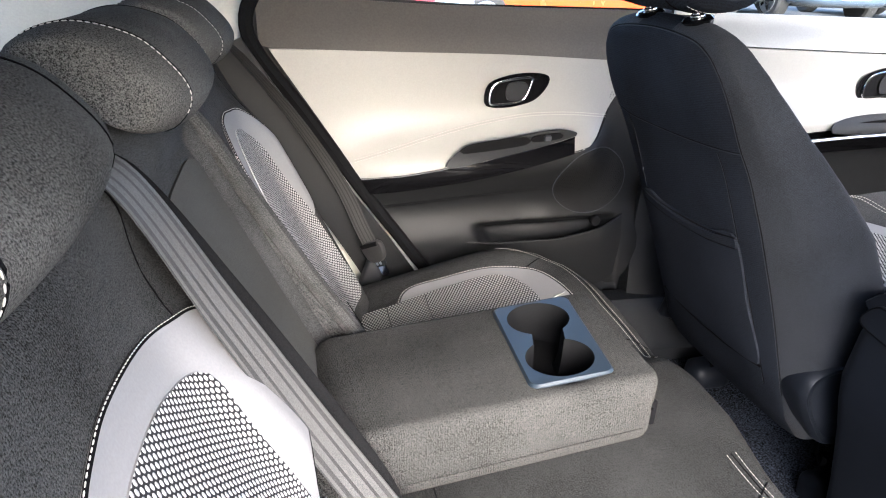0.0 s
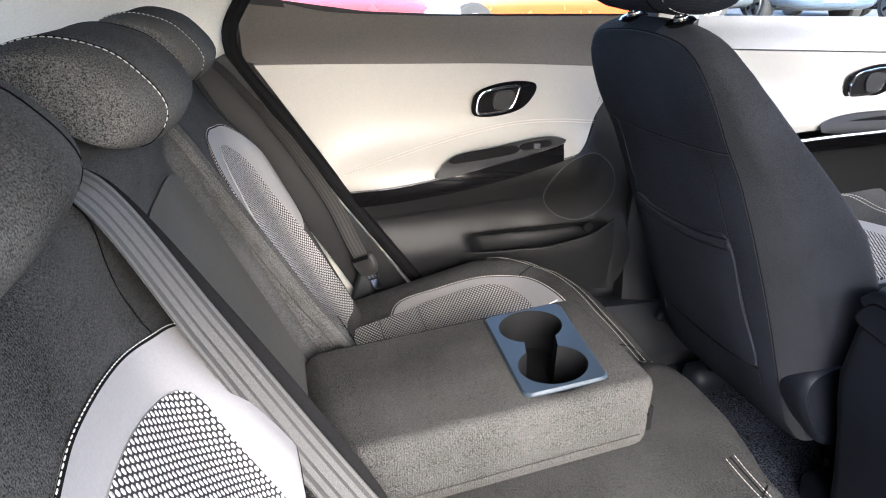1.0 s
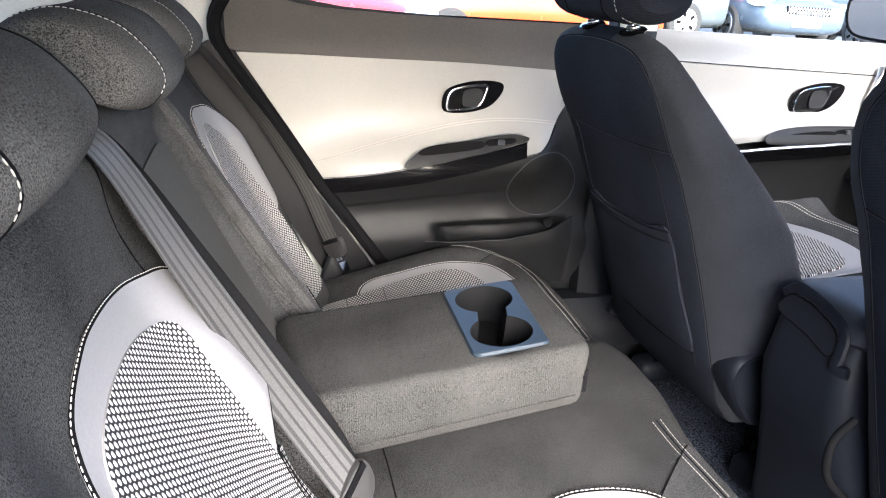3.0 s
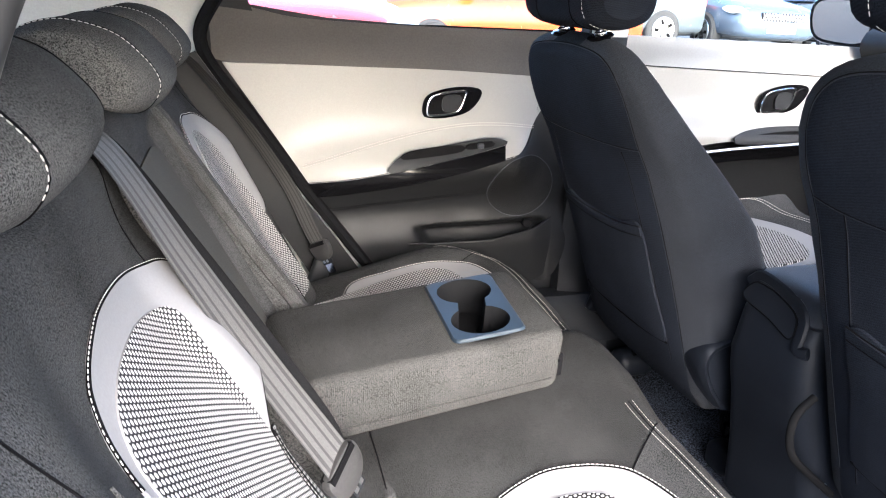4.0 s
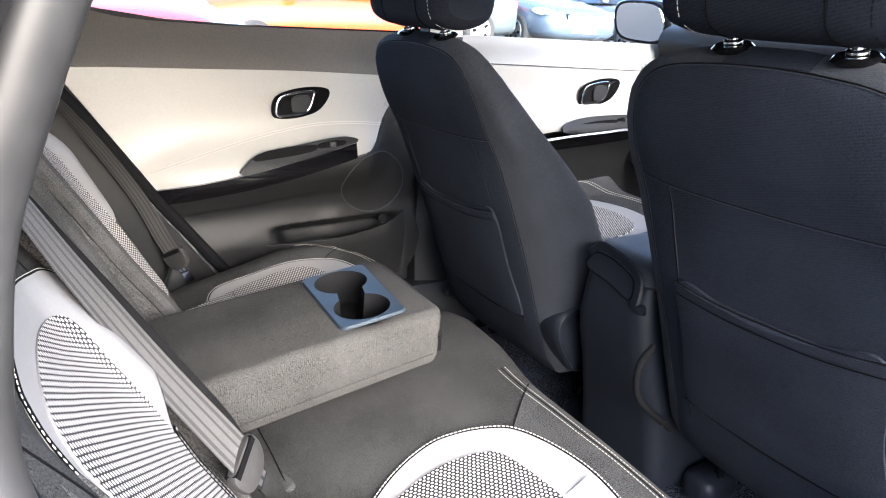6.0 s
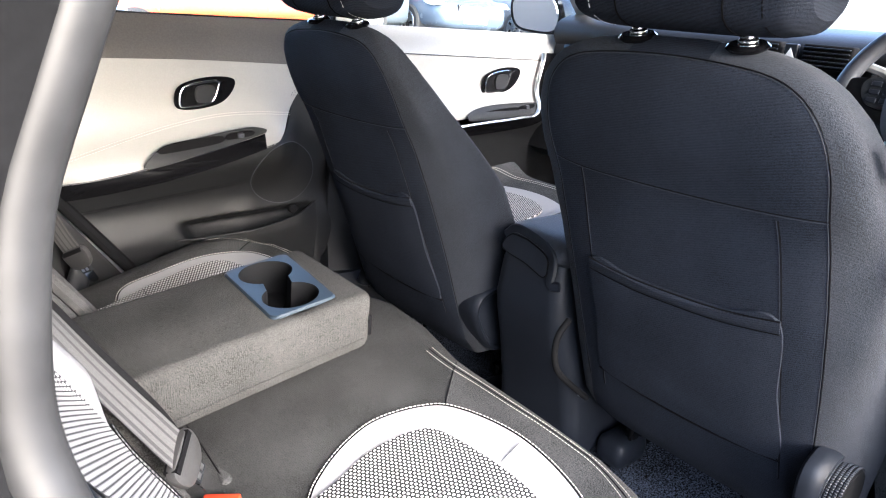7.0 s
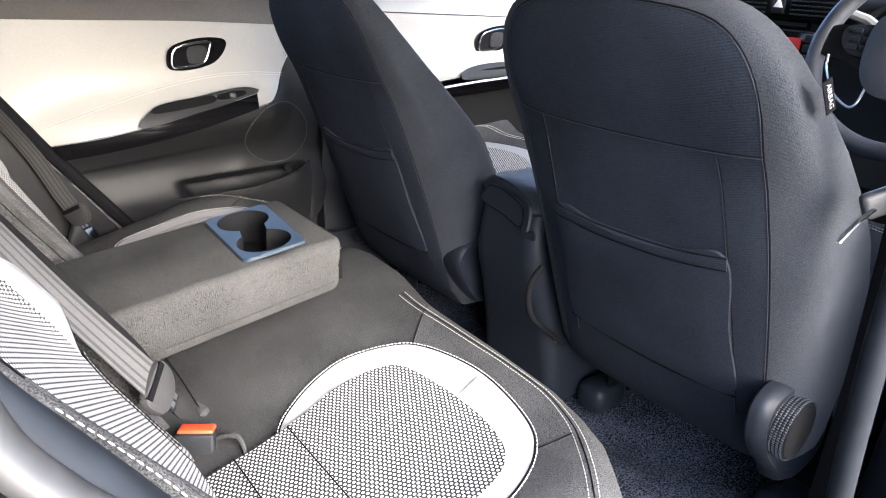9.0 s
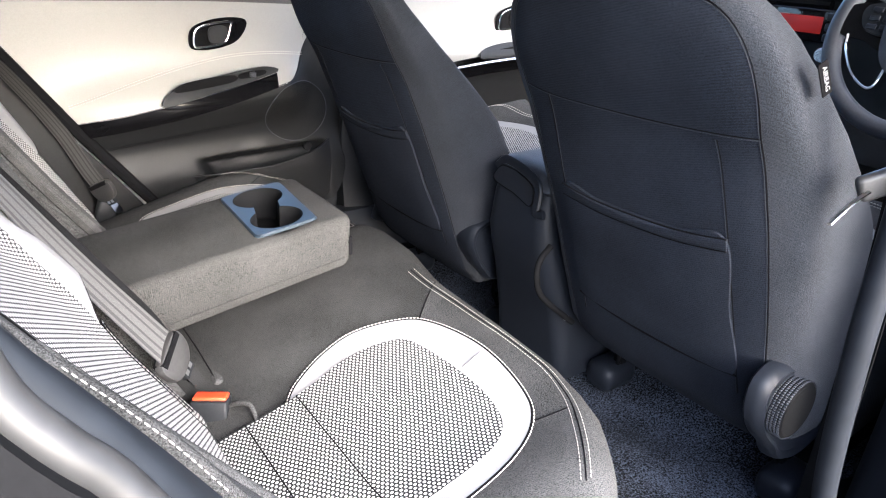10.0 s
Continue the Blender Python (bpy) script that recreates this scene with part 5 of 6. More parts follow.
    for dx in (0.0, 0.012):
        stitches("cushion_stitching", on(fcush, smooth_line([(-0.20, 1.10 + dx), (-0.17, 1.20 + dx), (-0.08, 1.245 + dx), (0.08, 1.245 + dx), (0.17, 1.20 + dx), (0.20, 1.10 + dx)], 160), 0.001, -1), THREAD_DULL, seat, length=0.0045, r=0.0007)
    rbox("seat_base", (0.97, SEAT_Y - 0.20, 0.11), (1.28, SEAT_Y + 0.20, 0.24), 0.02, RUBBER, seat, "black seat frame")
    for s in (-1, 1):
        rbox("slide_rail", (0.90, SEAT_Y + s * 0.19 - 0.02, 0.05), (1.30, SEAT_Y + s * 0.19 + 0.02, 0.085), 0.006, RUBBER, seat, "seat slide rail")
        rbox("rail_cap", (0.890, SEAT_Y + s * 0.19 - 0.034, 0.030), (0.985, SEAT_Y + s * 0.19 + 0.034, 0.092), 0.022, PLASTIC_BLUE, seat, "rounded rail end cap")
        for dx in (0.0, 0.022, 0.040):
            rbox("plug", (0.925 + dx, SEAT_Y + s * 0.17 - 0.012, 0.095), (0.941 + dx, SEAT_Y + s * 0.17 + 0.010, 0.122 - 0.2 * dx), 0.003, GLOSS, seat, "small black wiring plug")
        for dx in (0.0, 0.03):
            tube("wiring", smooth_line([(0.93 + dx, SEAT_Y + s * 0.17, 0.09), (0.92 + dx, SEAT_Y + s * 0.16, 0.13), (0.95, SEAT_Y + s * 0.15, 0.17)], 12), 0.004, SEAM, seat, sides=6)
    # collars, posts and head restraint
    for s in (-1, 1):
        py = SEAT_Y - 0.012 + s * 0.0665
        disc("post_collar", (0.592, py, 0.833), (-0.25, 0, 1), 0.022, 0.008, GLOSS, seat, "black post collar", bevel=0.004)
        disc("collar_ring", (0.591, py, 0.839), (-0.25, 0, 1), 0.010, 0.006, SATIN, seat)
    hr = []
    for s in np.linspace(-1, 1, 23):
        e = (1 - abs(s) ** 4) ** 0.35 if abs(s) < 1 else 0
        k = 0.66 + 0.34 * e
        prof = smooth_line([(0.540, 0.858), (0.528, 0.916), (0.520, 0.99), (0.535, 1.035), (0.575, 1.045), (0.610, 1.02), (0.640, 0.96), (0.655, 0.893), (0.640, 0.855), (0.59, 0.842)], 48, True)
        c = prof.mean(0)
        hr.append([(c[0] + (a - c[0]) * k, SEAT_Y - 0.012 + s * 0.138, c[1] + (b - c[1]) * (0.8 + 0.2 * e)) for a, b in prof])
    headrest = loft("headrest", hr, SEATBACK, seat, "dark cloth headrest")
    for s in (-1, 1):
        py = SEAT_Y - 0.012 + s * 0.0665
        tube("post", [(0.592, py, 0.82), (0.585, py, 0.90)], 0.0068, CHROME, headrest, "chrome post", sides=16)
        ring = hr[3 if s < 0 else 19]
        stitches("stitching", [(q[0], q[1] + s * 0.0005, q[2]) for q in ring], THREAD if s == out * -1 else SEAM, headrest, length=0.005)
    for q in (6, 16):
        tube("seam", hr[q], 0.0012, SEAM, headrest, closed=True, sides=5)
    seat.location = seat.location + Vector(move)
    return seat


front_seat(-1, (0, 0, 0))
front_seat(1, (-0.022, 0.69, -0.024))
TAG_AT = Vector((0.628, -0.587, 0.743))
TAG_TURN = pose(0, 0, 0, 90, 60, -12)
tg = thing("airbag_tag", tuple(TAG_AT), "black cloth tag with pale letters on the seat side", "tag")
rbox("cloth", TAG_AT - Vector((0.018, 0.0065, 0.0008)), TAG_AT + Vector((0.018, 0.0065, 0.0008)), 0.0007, SEAM, tg, "", TAG_TURN)
letters("lettering", "AIRBAG", 0.0078, Matrix.Translation(TAG_AT) @ TAG_TURN @ Matrix.Translation((0, 0, 0.0012)), LETTER_DULL, tg, "pale lettering")

strap = thing("seat_strap", (0.84, 0.60, 0.13), "narrow black strap beside the front seat", "strap")
webbing("webbing", [(0.76, 0.585, 0.40), (0.785, 0.60, 0.315), (0.810, 0.602, 0.24), (0.845, 0.60, 0.14)], 0.022, strap, (0.3, 0.9, 0.1), stripes=False)
rbox("end_fitting", (0.822, 0.588, 0.145), (0.860, 0.612, 0.205), 0.008, PLASTIC_BLUE, strap, "dark plastic end fitting", pose(0, 0, 0, 0, 20, 0))

# ---- centre console ----
console = thing("centre_console", (0.9, 0.0, 0.05), "dark satin plastic centre console with armrest lid", "console")
CON_Y = -0.024


def con_ring(z, x0, hw, r):
    out = []
    for cy, a0 in ((CON_Y + hw - r, 90), (CON_Y - hw + r, 180)):
        for k in range(8):
            t = radians(a0 + 90 * k / 7)
            out.append((x0 + r + r * math.cos(t), cy + r * math.sin(t), z))
    return out + [(1.45, CON_Y - hw, z), (1.45, CON_Y + hw, z)]
loft("body", [con_ring(0.05, 0.83, 0.105, 0.03), con_ring(0.15, 0.815, 0.102, 0.03), con_ring(0.25, 0.79, 0.098, 0.034), con_ring(0.31, 0.768, 0.092, 0.036), con_ring(0.35, 0.758, 0.088, 0.036), con_ring(0.42, 0.762, 0.081, 0.034), con_ring(0.445, 0.772, 0.077, 0.032)], PLASTIC_BLUE, console, "satin dark plastic body")
lid = loft("armrest_lid", [con_ring(0.44, 0.772, 0.079, 0.034), con_ring(0.448, 0.764, 0.082, 0.036), con_ring(0.468, 0.769, 0.082, 0.036), con_ring(0.480, 0.78, 0.077, 0.034), con_ring(0.486, 0.80, 0.060, 0.034)], LID_GREY, console, "grey padded lid")
def con_face(y, z):
    return (float(np.interp(z, [0.25, 0.31, 0.35, 0.42, 0.47], [0.79, 0.765, 0.757, 0.765, 0.775])) + 0.6 * max(0, abs(y - CON_Y) - 0.05) ** 1.5, y, z)
FLAP = [(-0.066, 0.418), (-0.02, 0.428), (0.038, 0.437), (0.038, 0.455), (0.018, 0.470), (-0.02, 0.466), (-0.060, 0.454), (-0.071, 0.436)]
tray = patch("ashtray_flap", con_face, FLAP, 0.010, PLASTIC_BLUE, console, "rear flap", side=-1, n=64)
tube("flap_gap", on(con_face, smooth_line(FLAP, 64, True), 0.009, -1), 0.0016, SEAM, tray, closed=True, sides=5)
bez = [(-0.100, 0.411), (-0.082, 0.409), (-0.080, 0.430), (-0.076, 0.452), (-0.060, 0.466), (-0.02, 0.478), (0.022, 0.481), (0.042, 0.462)]
tube("flap_frame", on(con_face, smooth_line(bez, 40), 0.006, -1), 0.009, PLASTIC_BLUE, console, "raised rim round the flap", flat=0.6, up=(1, 0, 0))

# ---- dashboard ----
dash = thing("dashboard", (1.72, 0.0, 0.4), "dark dashboard with vents, gloss strip and red display", "dashboard")
def dash_fn(y, s):
    prof = smooth_line([(1.52, 0.45), (1.56, 0.58), (1.58, 0.68), (1.60, 0.76), (1.585, 0.79), (1.60, 0.83), (1.68, 0.855), (1.85, 0.865), (2.10, 0.85)], 40)
    i = s * 39
    return (float(np.interp(i, range(40), prof[:, 0])), y, float(np.interp(i, range(40), prof[:, 1])))
grid("fascia", dash_fn, list(np.linspace(-0.72, 0.72, 30)), list(np.linspace(0, 1, 40)), DOOR_GREY, dash, label="dark dashboard moulding", back=(0.05, 0, -0.03))
tube("fascia_strip", [(1.592 - 0.01, y, 0.757) for y in np.linspace(-0.10, 0.66, 12)], 0.012, GLOSS, dash, "piano black strip")
tube("bright_line", [(1.572, y, 0.742) for y in np.linspace(-0.10, 0.66, 12)], 0.0025, SATIN, dash)
for y0 in (-0.11, 0.05):
    vent = rbox("air_vent", (1.562, y0 - 0.055, 0.775), (1.60, y0 + 0.055, 0.828), 0.006, RUBBER, dash, "air vent")
    for k in range(5):
        rbox("slat", (1.556, y0 - 0.050, 0.781 + k * 0.0095), (1.58, y0 + 0.050, 0.784 + k * 0.0095), 0.001, PLASTIC_BLUE, vent)
hz = rbox("hazard_switch", (1.560, -0.045, 0.782), (1.575, -0.015, 0.825), 0.003, PLASTIC_BLUE, dash, "hazard switch")
mesh("triangle_mark", [(1.5585, -0.041, 0.795), (1.5585, -0.019, 0.795), (1.5585, -0.03, 0.816), (1.5598, -0.041, 0.795), (1.5598, -0.019, 0.795), (1.5598, -0.03, 0.816)], [(0, 1, 2), (5, 4, 3), (0, 3, 4, 1), (1, 4, 5, 2), (2, 5, 3, 0)], LETTER, hz, smooth=False)
scr = rbox("display", (1.552, -0.13, 0.680), (1.58, 0.03, 0.750), 0.004, GLOSS, dash, "audio display with red readout")
rbox("readout", (1.5495, -0.105, 0.698), (1.5515, 0.0, 0.734), 0.0008, glow("red_readout", (0.6, 0.012, 0.006), 0.012), scr, "glowing red readout")
for i in range(3):
    for sgn in (-1, 1):
        rbox("key", (1.545, -0.050 + sgn * 0.072 - 0.009, 0.684 + i * 0.022), (1.556, -0.050 + sgn * 0.072 + 0.009, 0.700 + i * 0.022), 0.003, PLASTIC_BLUE, scr)
disc("dial", (1.55, -0.125, 0.655), (-1, 0, 0.1), 0.016, 0.03, SATIN, dash, "chrome dial")
# instrument hood
clus = thing("instrument_cluster", (1.55, -0.36, 0.72), "hooded instrument cluster with bright dial rings", "instrument cluster")
loft("hood", [[(x, -0.40 + 0.19 * k * math.cos(t), 0.735 + 0.115 * k * math.sin(t) * (1 if math.sin(t) > 0 else 0.6)) for t in np.linspace(0, 2 * math.pi, 40, endpoint=False)] for x, k in ((1.54, 0.94), (1.535, 1.0), (1.62, 1.0), (1.70, 0.85))], PLASTIC, clus, "dark hood", caps=False)
disc("face", (1.61, -0.40, 0.745), (-1, 0, 0), 0.155, 0.01, RUBBER, clus, "black dial face")
for y0 in (-0.32, -0.48):
    tube("dial_ring", [(1.59, y0 + 0.055 * math.cos(t), 0.755 + 0.055 * math.sin(t)) for t in np.linspace(0, 2 * math.pi, 40, endpoint=False)], 0.004, CHROME, clus, "bright dial ring", closed=True, up=(1, 0, 0))
    for k in range(9):
        t = radians(210 - 30 * k)
        q = Vector((1.598, y0 + 0.045 * math.cos(t), 0.755 + 0.045 * math.sin(t)))
        rbox("dial_mark", q - Vector((0.001, 0.003, 0.003)), q + Vector((0.001, 0.003, 0.003)), 0.0005, LETTER, clus)

# steering wheel
WC = Vector((1.37, -0.410, 0.738))
WM = Matrix.Translation(WC) @ pose(0, 0, 0, 0, -66, 0)      # local z is the steering axis, towards the driver
wheel = thing("steering_wheel", tuple(WC), "dark leather steering wheel with switches and bright spokes", "steering wheel")
def wp(x, y, z=0.0):
    return tuple(WM @ Vector((x, y, z)))
tube("rim", [wp(0.180 * math.cos(t), 0.180 * math.sin(t)) for t in np.linspace(0, 2 * math.pi, 64, endpoint=False)], 0.0170, LID_GREY, wheel, "grey leather rim", closed=True, up=tuple(WM.to_3x3() @ Vector((0, 0, 1))), sides=14)
stitches("rim_stitching", [wp(0.166 * math.cos(t), 0.166 * math.sin(t), 0.006) for t in np.linspace(0, 2 * math.pi, 90)], THREAD, wheel, length=0.004, gap=0.003, r=0.0008)
def wflat(a, b):
    return wp(a, b, 0.012)
hub = patch("hub", wflat, [(0.064, 0.0), (0.062, 0.05), (0.052, 0.082), (0.01, 0.090), (-0.05, 0.080), (-0.085, 0.052), (-0.095, 0.0), (-0.085, -0.052), (-0.05, -0.080), (0.01, -0.090), (0.052, -0.082), (0.062, -0.05)], 0.012, LID_GREY, wheel, "dark airbag cover", puff=0.010)
bd = patch("badge", lambda a, b: wp(a, b, 0.041), [(0.02 + 0.013 * math.cos(t), 0.026 * math.sin(t)) for t in np.linspace(0, 2 * math.pi, 16, endpoint=False)], 0.001, PLASTIC, hub, "plain oval badge", n=32)
tube("badge_ring", [wp(0.02 + 0.013 * math.cos(t), 0.026 * math.sin(t), 0.0425) for t in np.linspace(0, 2 * math.pi, 32, endpoint=False)], 0.0018, CHROME, bd, closed=True)
rbox("airbag_mark", Vector(wp(-0.03, 0, 0.0435)) - Vector((0.004, 0.012, 0.001)), Vector(wp(-0.03, 0, 0.0435)) + Vector((0.004, 0.012, 0.001)), 0.0005, PLASTIC, hub, "embossed mark", WM.to_3x3().to_4x4())
for s in (1, -1):
    sp = patch("spoke", lambda a, b: wp(a, b, 0.004), [(0.035, s * 0.05), (0.040, s * 0.12), (0.03, s * 0.17), (-0.02, s * 0.168), (-0.03, s * 0.12), (-0.05, s * 0.06)], 0.008, GLOSS, wheel, "black spoke", n=40)
    patch("switch_pad", lambda a, b: wp(a, b, 0.012), [(0.034, s * 0.075), (0.036, s * 0.13), (0.012, s * 0.138), (-0.014, s * 0.12), (-0.016, s * 0.08)], 0.006, PLASTIC, sp, "switch pad", n=40)
    for i in range(3):
        for j in range(2):
            q = Vector(wp(0.026 - 0.016 * i, s * (0.09 + 0.024 * j), 0.020))
            rbox("switch", q - Vector((0.005, 0.009, 0.002)), q + Vector((0.005, 0.009, 0.002)), 0.0015, PLASTIC_BLUE, sp, "", WM.to_3x3().to_4x4())
    tube("bright_trim", [wp(a, b, 0.014) for a, b in smooth_line([(-0.022, s * 0.150), (-0.05, s * 0.142), (-0.09, s * 0.115), (-0.112, s * 0.085), (-0.112, s * 0.068), (-0.085, s * 0.062), (-0.05, s * 0.064), (-0.022, s * 0.068)], 40)], 0.0022, SATIN, wheel, "satin bright trim")
    tube("stalk", [tuple(WC + Vector((0.07, s * 0.05, 0.0))), tuple(WC + Vector((0.06, s * 0.13, 0.05))), tuple(WC + Vector((0.055, s * 0.165, 0.06)))], 0.009, GREY_TRIM, wheel, "column stalk")
tube("column", [tuple(WC + Vector((0.30, 0, -0.12))), tuple(WC + Vector((0.03, 0, -0.01)))], 0.045, PLASTIC, wheel, "column shroud", sides=20)

# ---- right side of the body: opening, pillar, belt ----
RIGHT = smooth_line([(0.05, -0.565, 0.97), (0.010, -0.57, 0.93), (-0.026, -0.575, 0.89), (-0.050, -0.578, 0.862), (-0.067, -0.580, 0.823), (-0.079, -0.582, 0.791), (-0.085, -0.587, 0.758), (-0.087, -0.593, 0.723), (-0.080, -0.604, 0.690), (-0.069, -0.615, 0.655), (-0.052, -0.625, 0.630), (-0.033, -0.632, 0.605), (-0.008, -0.647, 0.557), (0.03, -0.667, 0.47), (0.10, -0.69, 0.35), (0.20, -0.70, 0.25), (0.32, -0.705, 0.17), (0.50, -0.71, 0.13), (0.80, -0.71, 0.11)], 300)
EDGE = smooth_line([(-0.082, -0.575, 0.720), (-0.072, -0.583, 0.697), (-0.058, -0.590, 0.671), (-0.036, -0.597, 0.640), (-0.008, -0.603, 0.598), (0.04, -0.61, 0.52), (0.11, -0.63, 0.42), (0.20, -0.65, 0.31), (0.30, -0.66, 0.21)], 120)
NEAR = smooth_line([RIGHT[k] for k in range(64, 226, 6)], 120)
tagged(grid("jamb_trim", lambda i, s: tuple(EDGE[int(i)] * (1 - s) + NEAR[int(i)] * s + np.array((0.006, -0.004, 0.006)) * math.sin(math.pi * s)), list(range(120)), list(np.linspace(0, 1, 7)), JAMB, back=(-0.006, 0, -0.006)), "satin blue-grey trim inside the door opening", "trim", kind="structure")
tagged(tube("outer_seal", RIGHT, 0.0118, SEAL_GREY, up=(0, 1, 0), sides=20), "worn grey rubber seal round the door opening", "seal", kind="structure")
grid("door_jamb", lambda i, s: (RIGHT[int(i)][0] - 0.016 - 0.16 * s, RIGHT[int(i)][1] - 0.006 - 0.30 * s, RIGHT[int(i)][2] - 0.006), list(range(0, 300, 3)), list(np.linspace(0, 1, 6)), RUBBER, back=(-0.03, 0.0, 0))
tagged(bpy.data.objects["door_jamb"], "dark blue-grey door jamb", "jamb", kind="structure")
grid("trim", lambda i, s: (RIGHT[int(i)][0] * (1 - s) - 0.75 * s - 0.006, RIGHT[int(i)][1] * (1 - s) - 0.64 * s, RIGHT[int(i)][2] * (1 - s) + s * (1.1 - 0.0033 * i)), list(range(0, 300, 3)), list(np.linspace(0, 1, 8)), RUBBER, back=(0, -0.02, 0))
tagged(bpy.data.objects["trim.001"], "dark pillar trim behind the open door", "trim", kind="structure")
def bpr(s, z):
    return (0.765 + 0.16 * s - 0.05 * step(0.35, 0.10, z) * (1 - s), -0.655 - 0.07 * (1 - s) ** 3 + 0.05 * step(0.75, 1.2, z), z)
grid("pillar_trim", bpr, list(np.linspace(0, 1, 8)), list(np.linspace(0.02, 1.16, 24)), PLASTIC_BLUE, back=(0, -0.09, 0))
tagged(bpy.data.objects["pillar_trim.001"], "dark pillar trim beside the driver's seat", "pillar", kind="structure")
tagged(tube("pillar_seal", smooth_line([(0.57, -0.705, 1.1), (0.565, -0.705, 0.85), (0.572, -0.705, 0.628), (0.582, -0.705, 0.496), (0.622, -0.705, 0.313), (0.70, -0.705, 0.20)], 90), 0.012, PILLAR_SEAL, up=(0, 1, 0), sides=14), "blue-grey rubber seal on the middle pillar", "seal", kind="structure")
for sgn in (-1, 1):
    tagged(tube("a_pillar", smooth_line([(1.86, sgn * 0.74, 0.76), (1.62, sgn * 0.68, 0.92), (1.40, sgn * 0.60, 1.10)], 12), 0.035, GREY_TRIM, flat=0.6), "grey windscreen pillar trim", "pillar", kind="structure")
right_door = thing("front_door", (1.3, -0.74, 0.18), "closed driver's door with dark inner trim", "car door")
ruled("inner_panel", [(0.90, 0.79), (1.8, 0.785)], [(0.90, 0.05), (1.8, 0.05)], lambda x, z: -0.715 + 0.05 * math.exp(-((z - 0.55) / 0.06) ** 2), 14, 20, PLASTIC, right_door, "dark inner trim", back=(0, -0.03, 0), sharp=True)
ruled("insert", [(0.95, 0.72), (1.6, 0.71)], [(0.95, 0.60), (1.6, 0.60)], lambda x, z: -0.710, 14, 6, CREAM, right_door, "cream insert", back=(0, -0.01, 0), sharp=True)
grid("door_sill", lambda x, s: (x, -0.58 - 0.15 * s, 0.04 + 0.09 * step(0.0, 0.6, s)), list(np.linspace(0.3, 1.75, 20)), list(np.linspace(0, 1, 8)), PLASTIC_BLUE, back=(0, 0, -0.03))
tagged(bpy.data.objects["door_sill.001"], "dark satin plastic sill trim of the open door", "sill", kind="structure")
belt_f = thing("seat_belt", (0.74, -0.66, 0.2), "dark front seat belt hanging on the pillar", "seat belt")
webbing("webbing", [(0.62, -0.668, 0.98), (0.655, -0.665, 0.80), (0.69, -0.662, 0.62), (0.72, -0.660, 0.42), (0.735, -0.655, 0.20), (0.74, -0.65, 0.08)], 0.047, belt_f, (0.5, 0.85, 0.1), stripes=False)
rbox("tongue", (0.660, -0.652, 0.634), (0.720, -0.638, 0.662), 0.006, TONGUE, belt_f, "grey plastic tongue grip", pose(0, 0, 0, 0, -25, -40))
tube("latch_plate", [(0.660, -0.642, 0.640), (0.635, -0.640, 0.632), (0.600, -0.640, 0.617)], 0.0028, CHROME, belt_f, "steel latch plate", flat=0.5)

# ---- outside: parked cars ----
def paint(name, c):
    return material(name, c, 0.25, vary=0.04, coat=1.0)


TYRE = material("tyre", (0.02, 0.02, 0.021), 0.85, vary=0.2)
LAMP = material("headlamp_glass", (0.75, 0.78, 0.8), 0.08, metal=0.6, vary=0.15, coat=1.0)
DARKGLASS = material("dark_window", (0.02, 0.025, 0.03), 0.05, vary=0.1, coat=1.0)


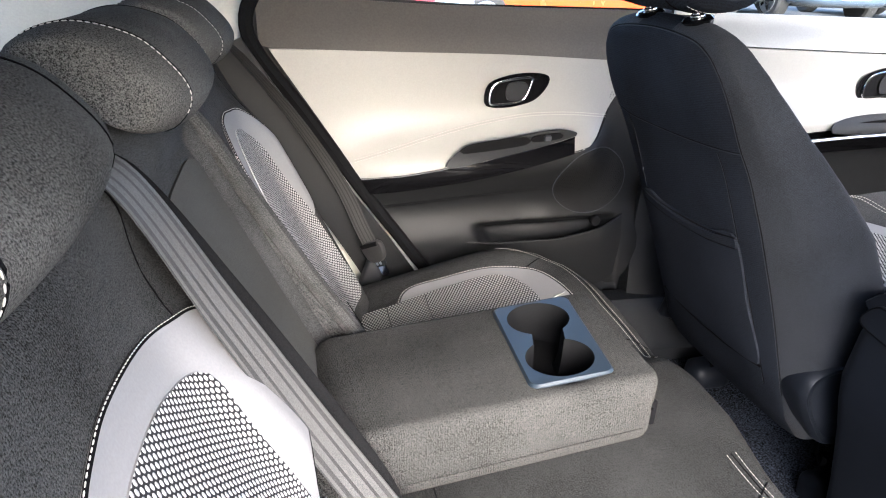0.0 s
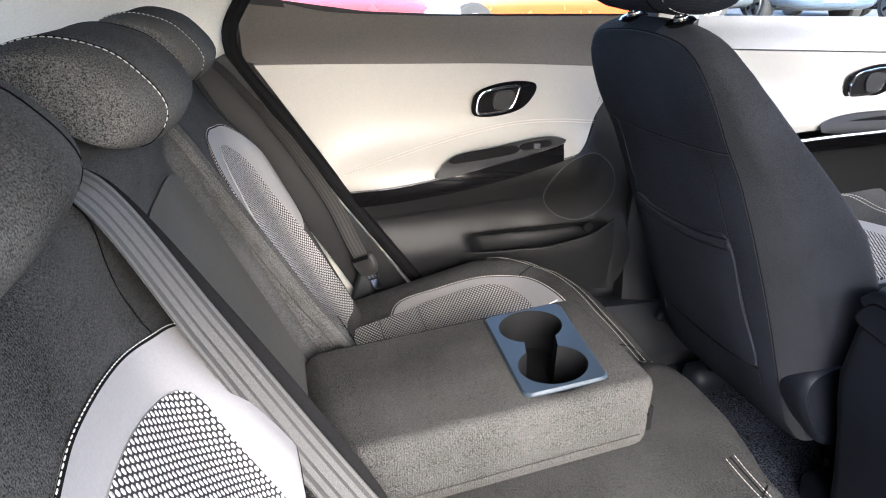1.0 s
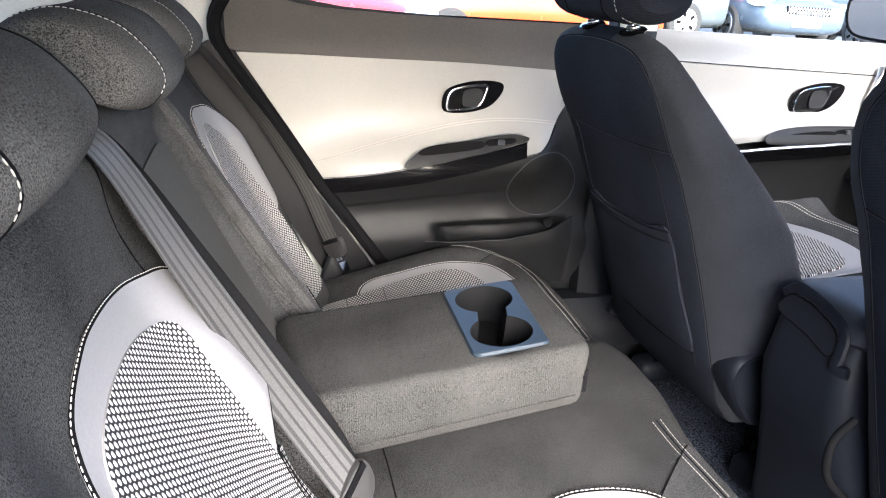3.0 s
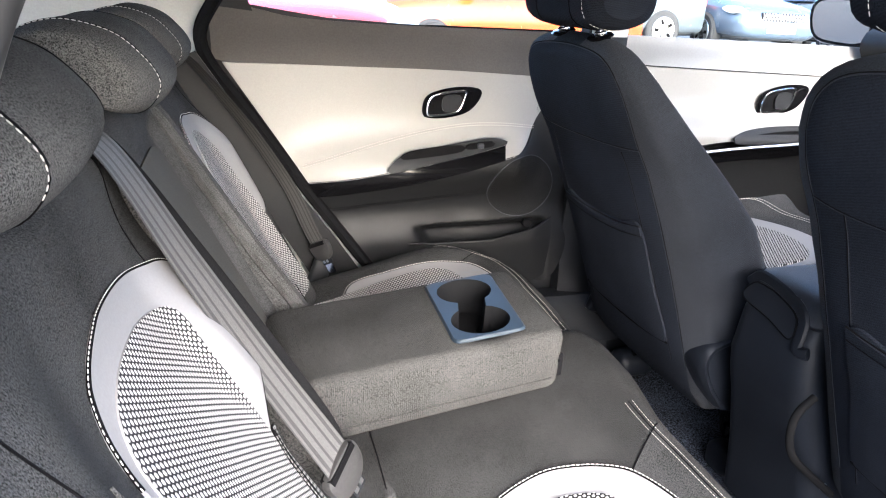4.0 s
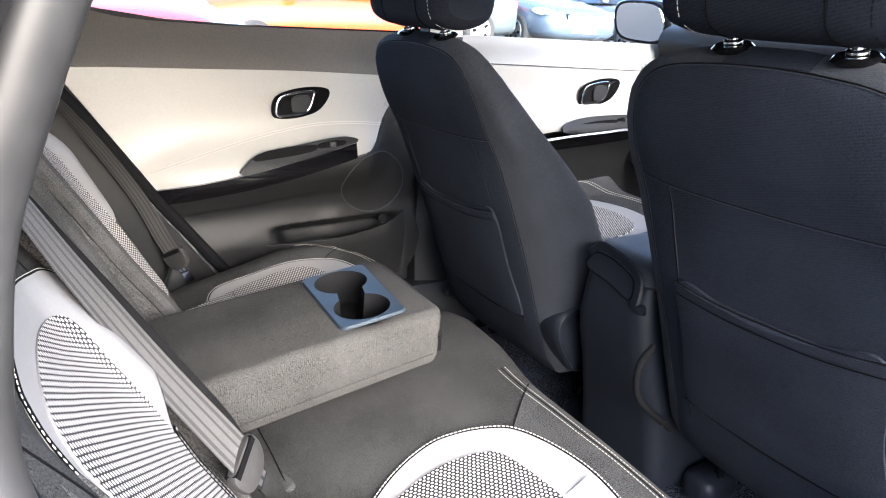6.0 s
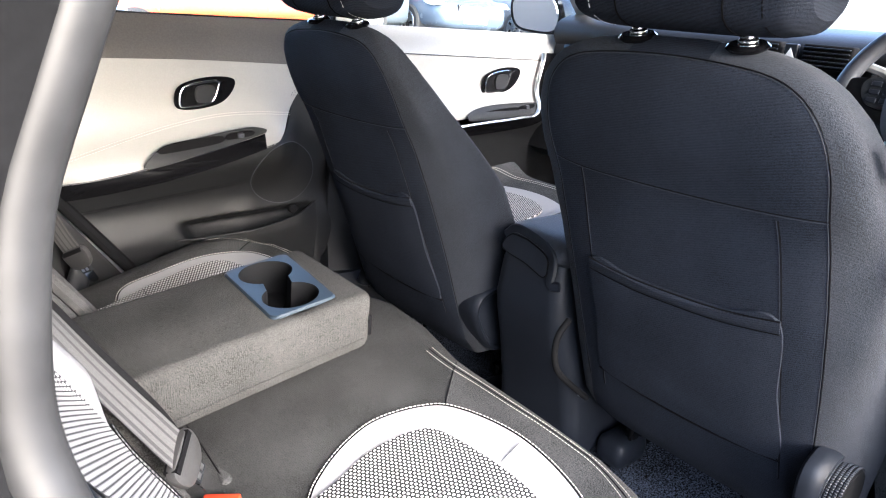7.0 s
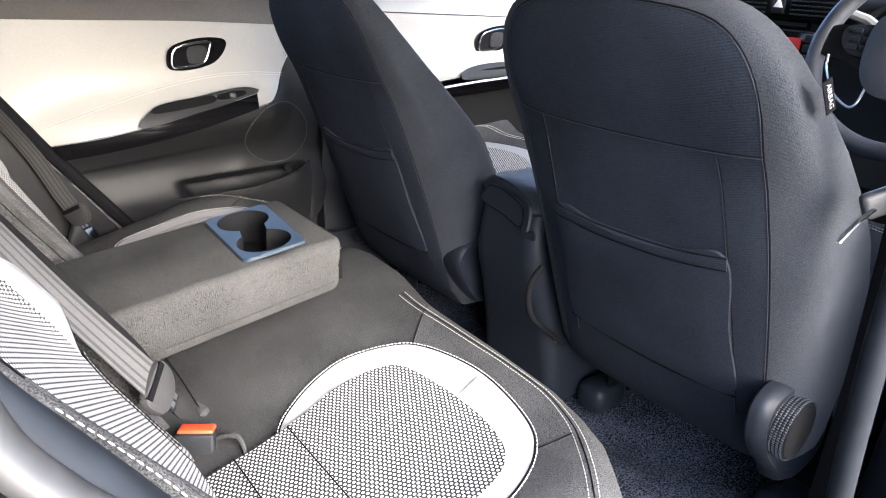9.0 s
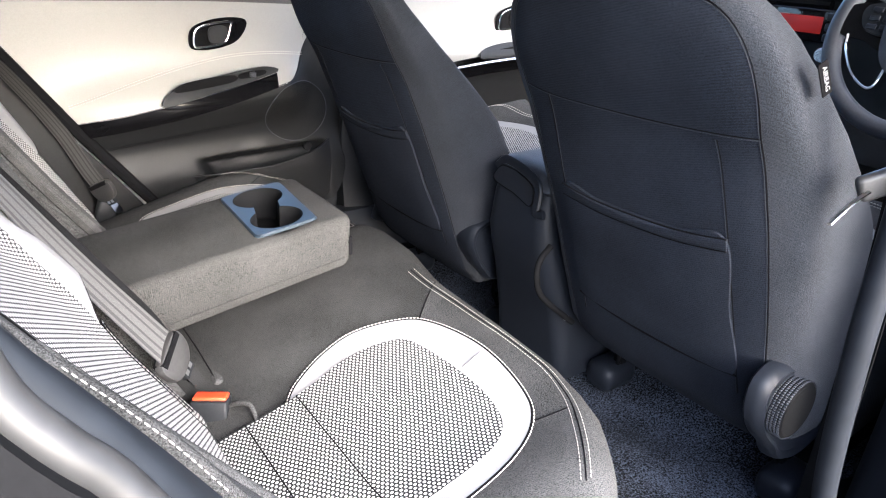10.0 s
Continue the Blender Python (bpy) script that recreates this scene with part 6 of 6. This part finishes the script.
def parked_car(x, y, turn, colour, label, length=4.3):
    """A hatchback on the slope; its front looks along local +x."""
    gz = ground_z(x, y)
    root = thing("parked_car", (0, 0, 0), label, "car", "parked cars")
    w = 0.89
    st = [(-0.5, 0.30, 0.62, 0.80), (-0.485, 0.22, 0.90, 0.93), (-0.40, 0.20, 0.98, 0.98), (-0.10, 0.19, 0.96, 1.0), (0.18, 0.19, 0.95, 1.0), (0.28, 0.20, 0.92, 0.99), (0.40, 0.22, 0.83, 0.96), (0.46, 0.24, 0.76, 0.90), (0.49, 0.28, 0.68, 0.80), (0.5, 0.34, 0.58, 0.70)]
    rings = []
    for f, lo, hi, k in st:
        ring = []
        for i in range(28):
            t = 2 * math.pi * i / 28
            c, s = math.cos(t), math.sin(t)
            ring.append((f * length, w * k * math.copysign(abs(c) ** 0.42, c), (lo + hi) / 2 + (hi - lo) / 2 * math.copysign(abs(s) ** 0.5, s)))
        rings.append(ring)
    loft("body", rings, colour, root, "glossy painted body")
    gh = []
    for f0, f1, z, k in ((-0.46, 0.24, 0.92, 0.93), (-0.43, 0.17, 1.12, 0.88), (-0.38, 0.08, 1.36, 0.78), (-0.33, 0.03, 1.44, 0.70), (-0.28, -0.03, 1.47, 0.5)):
        ring = []
        for i in range(28):
            t = 2 * math.pi * i / 28
            c, s = math.cos(t), math.sin(t)
            ring.append(((f0 + f1) / 2 * length + (f1 - f0) / 2 * length * math.copysign(abs(c) ** 0.4, c), w * k * math.copysign(abs(s) ** 0.4, s), z))
        gh.append(ring)
    loft("greenhouse", gh[:3], DARKGLASS, root, "dark side and front windows")
    loft("roof", gh[2:], colour, root, "painted roof")
    for s in (-1, 1):
        for f in (-0.30, 0.31):
            wl = disc("wheel", (f * length, s * 0.80, 0.31), (0, s, 0), 0.315, 0.21, TYRE, root, "tyre", bevel=0.03)
            disc("rim", (f * length, s * 0.895, 0.31), (0, s, 0), 0.215, 0.04, SATIN, wl, "alloy rim", bevel=0.015)
            for k in range(5):
                a = 2 * math.pi * k / 5
                q = Vector((f * length, s * 0.905, 0.31)) + Vector((math.cos(a), 0, math.sin(a))) * 0.13
                rbox("spoke_gap", q - Vector((0.045, 0.012, 0.03)), q + Vector((0.045, 0.012, 0.03)), 0.01, RUBBER, wl, "", Matrix.Rotation(-a, 4, "Y"))
        hl = smooth_line([(0.405, 0.70), (0.43, 0.745), (0.455, 0.735), (0.485, 0.66), (0.47, 0.63), (0.43, 0.655)], 32, True)
        loft("headlamp", [[(a * length, s * (yy - 0.55 * max(0, a - 0.43)), b) for a, b in hl] for yy in (0.60, 0.80, 0.86)], LAMP, root, "clear headlamp")
        rbox("tail_lamp", (-0.497 * length, s * 0.62 - 0.12, 0.70), (-0.455 * length, s * 0.62 + 0.16, 0.84), 0.03, RED_BTN, root, "red tail lamp")
        rbox("wing_mirror", (0.16 * length, s * 1.0 - 0.10, 0.93), (0.19 * length, s * 1.0 + 0.06, 1.06), 0.03, colour, root, "painted wing mirror")
    gr = rbox("grille", (0.470 * length, -0.40, 0.54), (0.5035 * length, 0.40, 0.67), 0.02, GLOSS, root, "black grille with bright mesh")
    for i in range(14):
        for tilt in (-1, 1):
            y0 = -0.36 + i * 0.055
            tube("grille_bar", [(0.505 * length, y0 - tilt * 0.035, 0.55), (0.505 * length, y0 + tilt * 0.035, 0.66)], 0.006, SATIN, gr, sides=5)
    rbox("number_plate", (0.494 * length, -0.26, 0.36), (0.505 * length, 0.26, 0.46), 0.005, LETTER, root, "blank number plate")
    root.matrix_world = pose(x, y, gz, 0, 0, turn)
    return root


parked_car(0.2, 5.2, -90, paint("red_paint", (0.33, 0.02, 0.014)), "glossy red parked hatchback with white headlamps")
parked_car(2.97, 7.65, 200, paint("orange_paint", (0.42, 0.045, 0.005)), "glossy orange-red hatchback parked behind the red one")
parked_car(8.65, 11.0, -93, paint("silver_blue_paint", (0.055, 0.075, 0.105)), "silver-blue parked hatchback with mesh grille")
parked_car(-2.2, 5.4, -90, paint("white_paint", (0.3, 0.3, 0.3)), "white hatchback parked beside the red one")
parked_car(11.3, 11.0, -92, paint("silver_paint", (0.10, 0.105, 0.115)), "pale silver hatchback parked further along")
parked_car(5.5, 10.4, 180, paint("blue_grey_paint", (0.07, 0.085, 0.10)), "blue-grey hatchback standing across behind the gap")
parked_car(9.0, -1.6, 180, paint("grey_paint", (0.25, 0.25, 0.25)), "pale grey hatchback parked ahead")
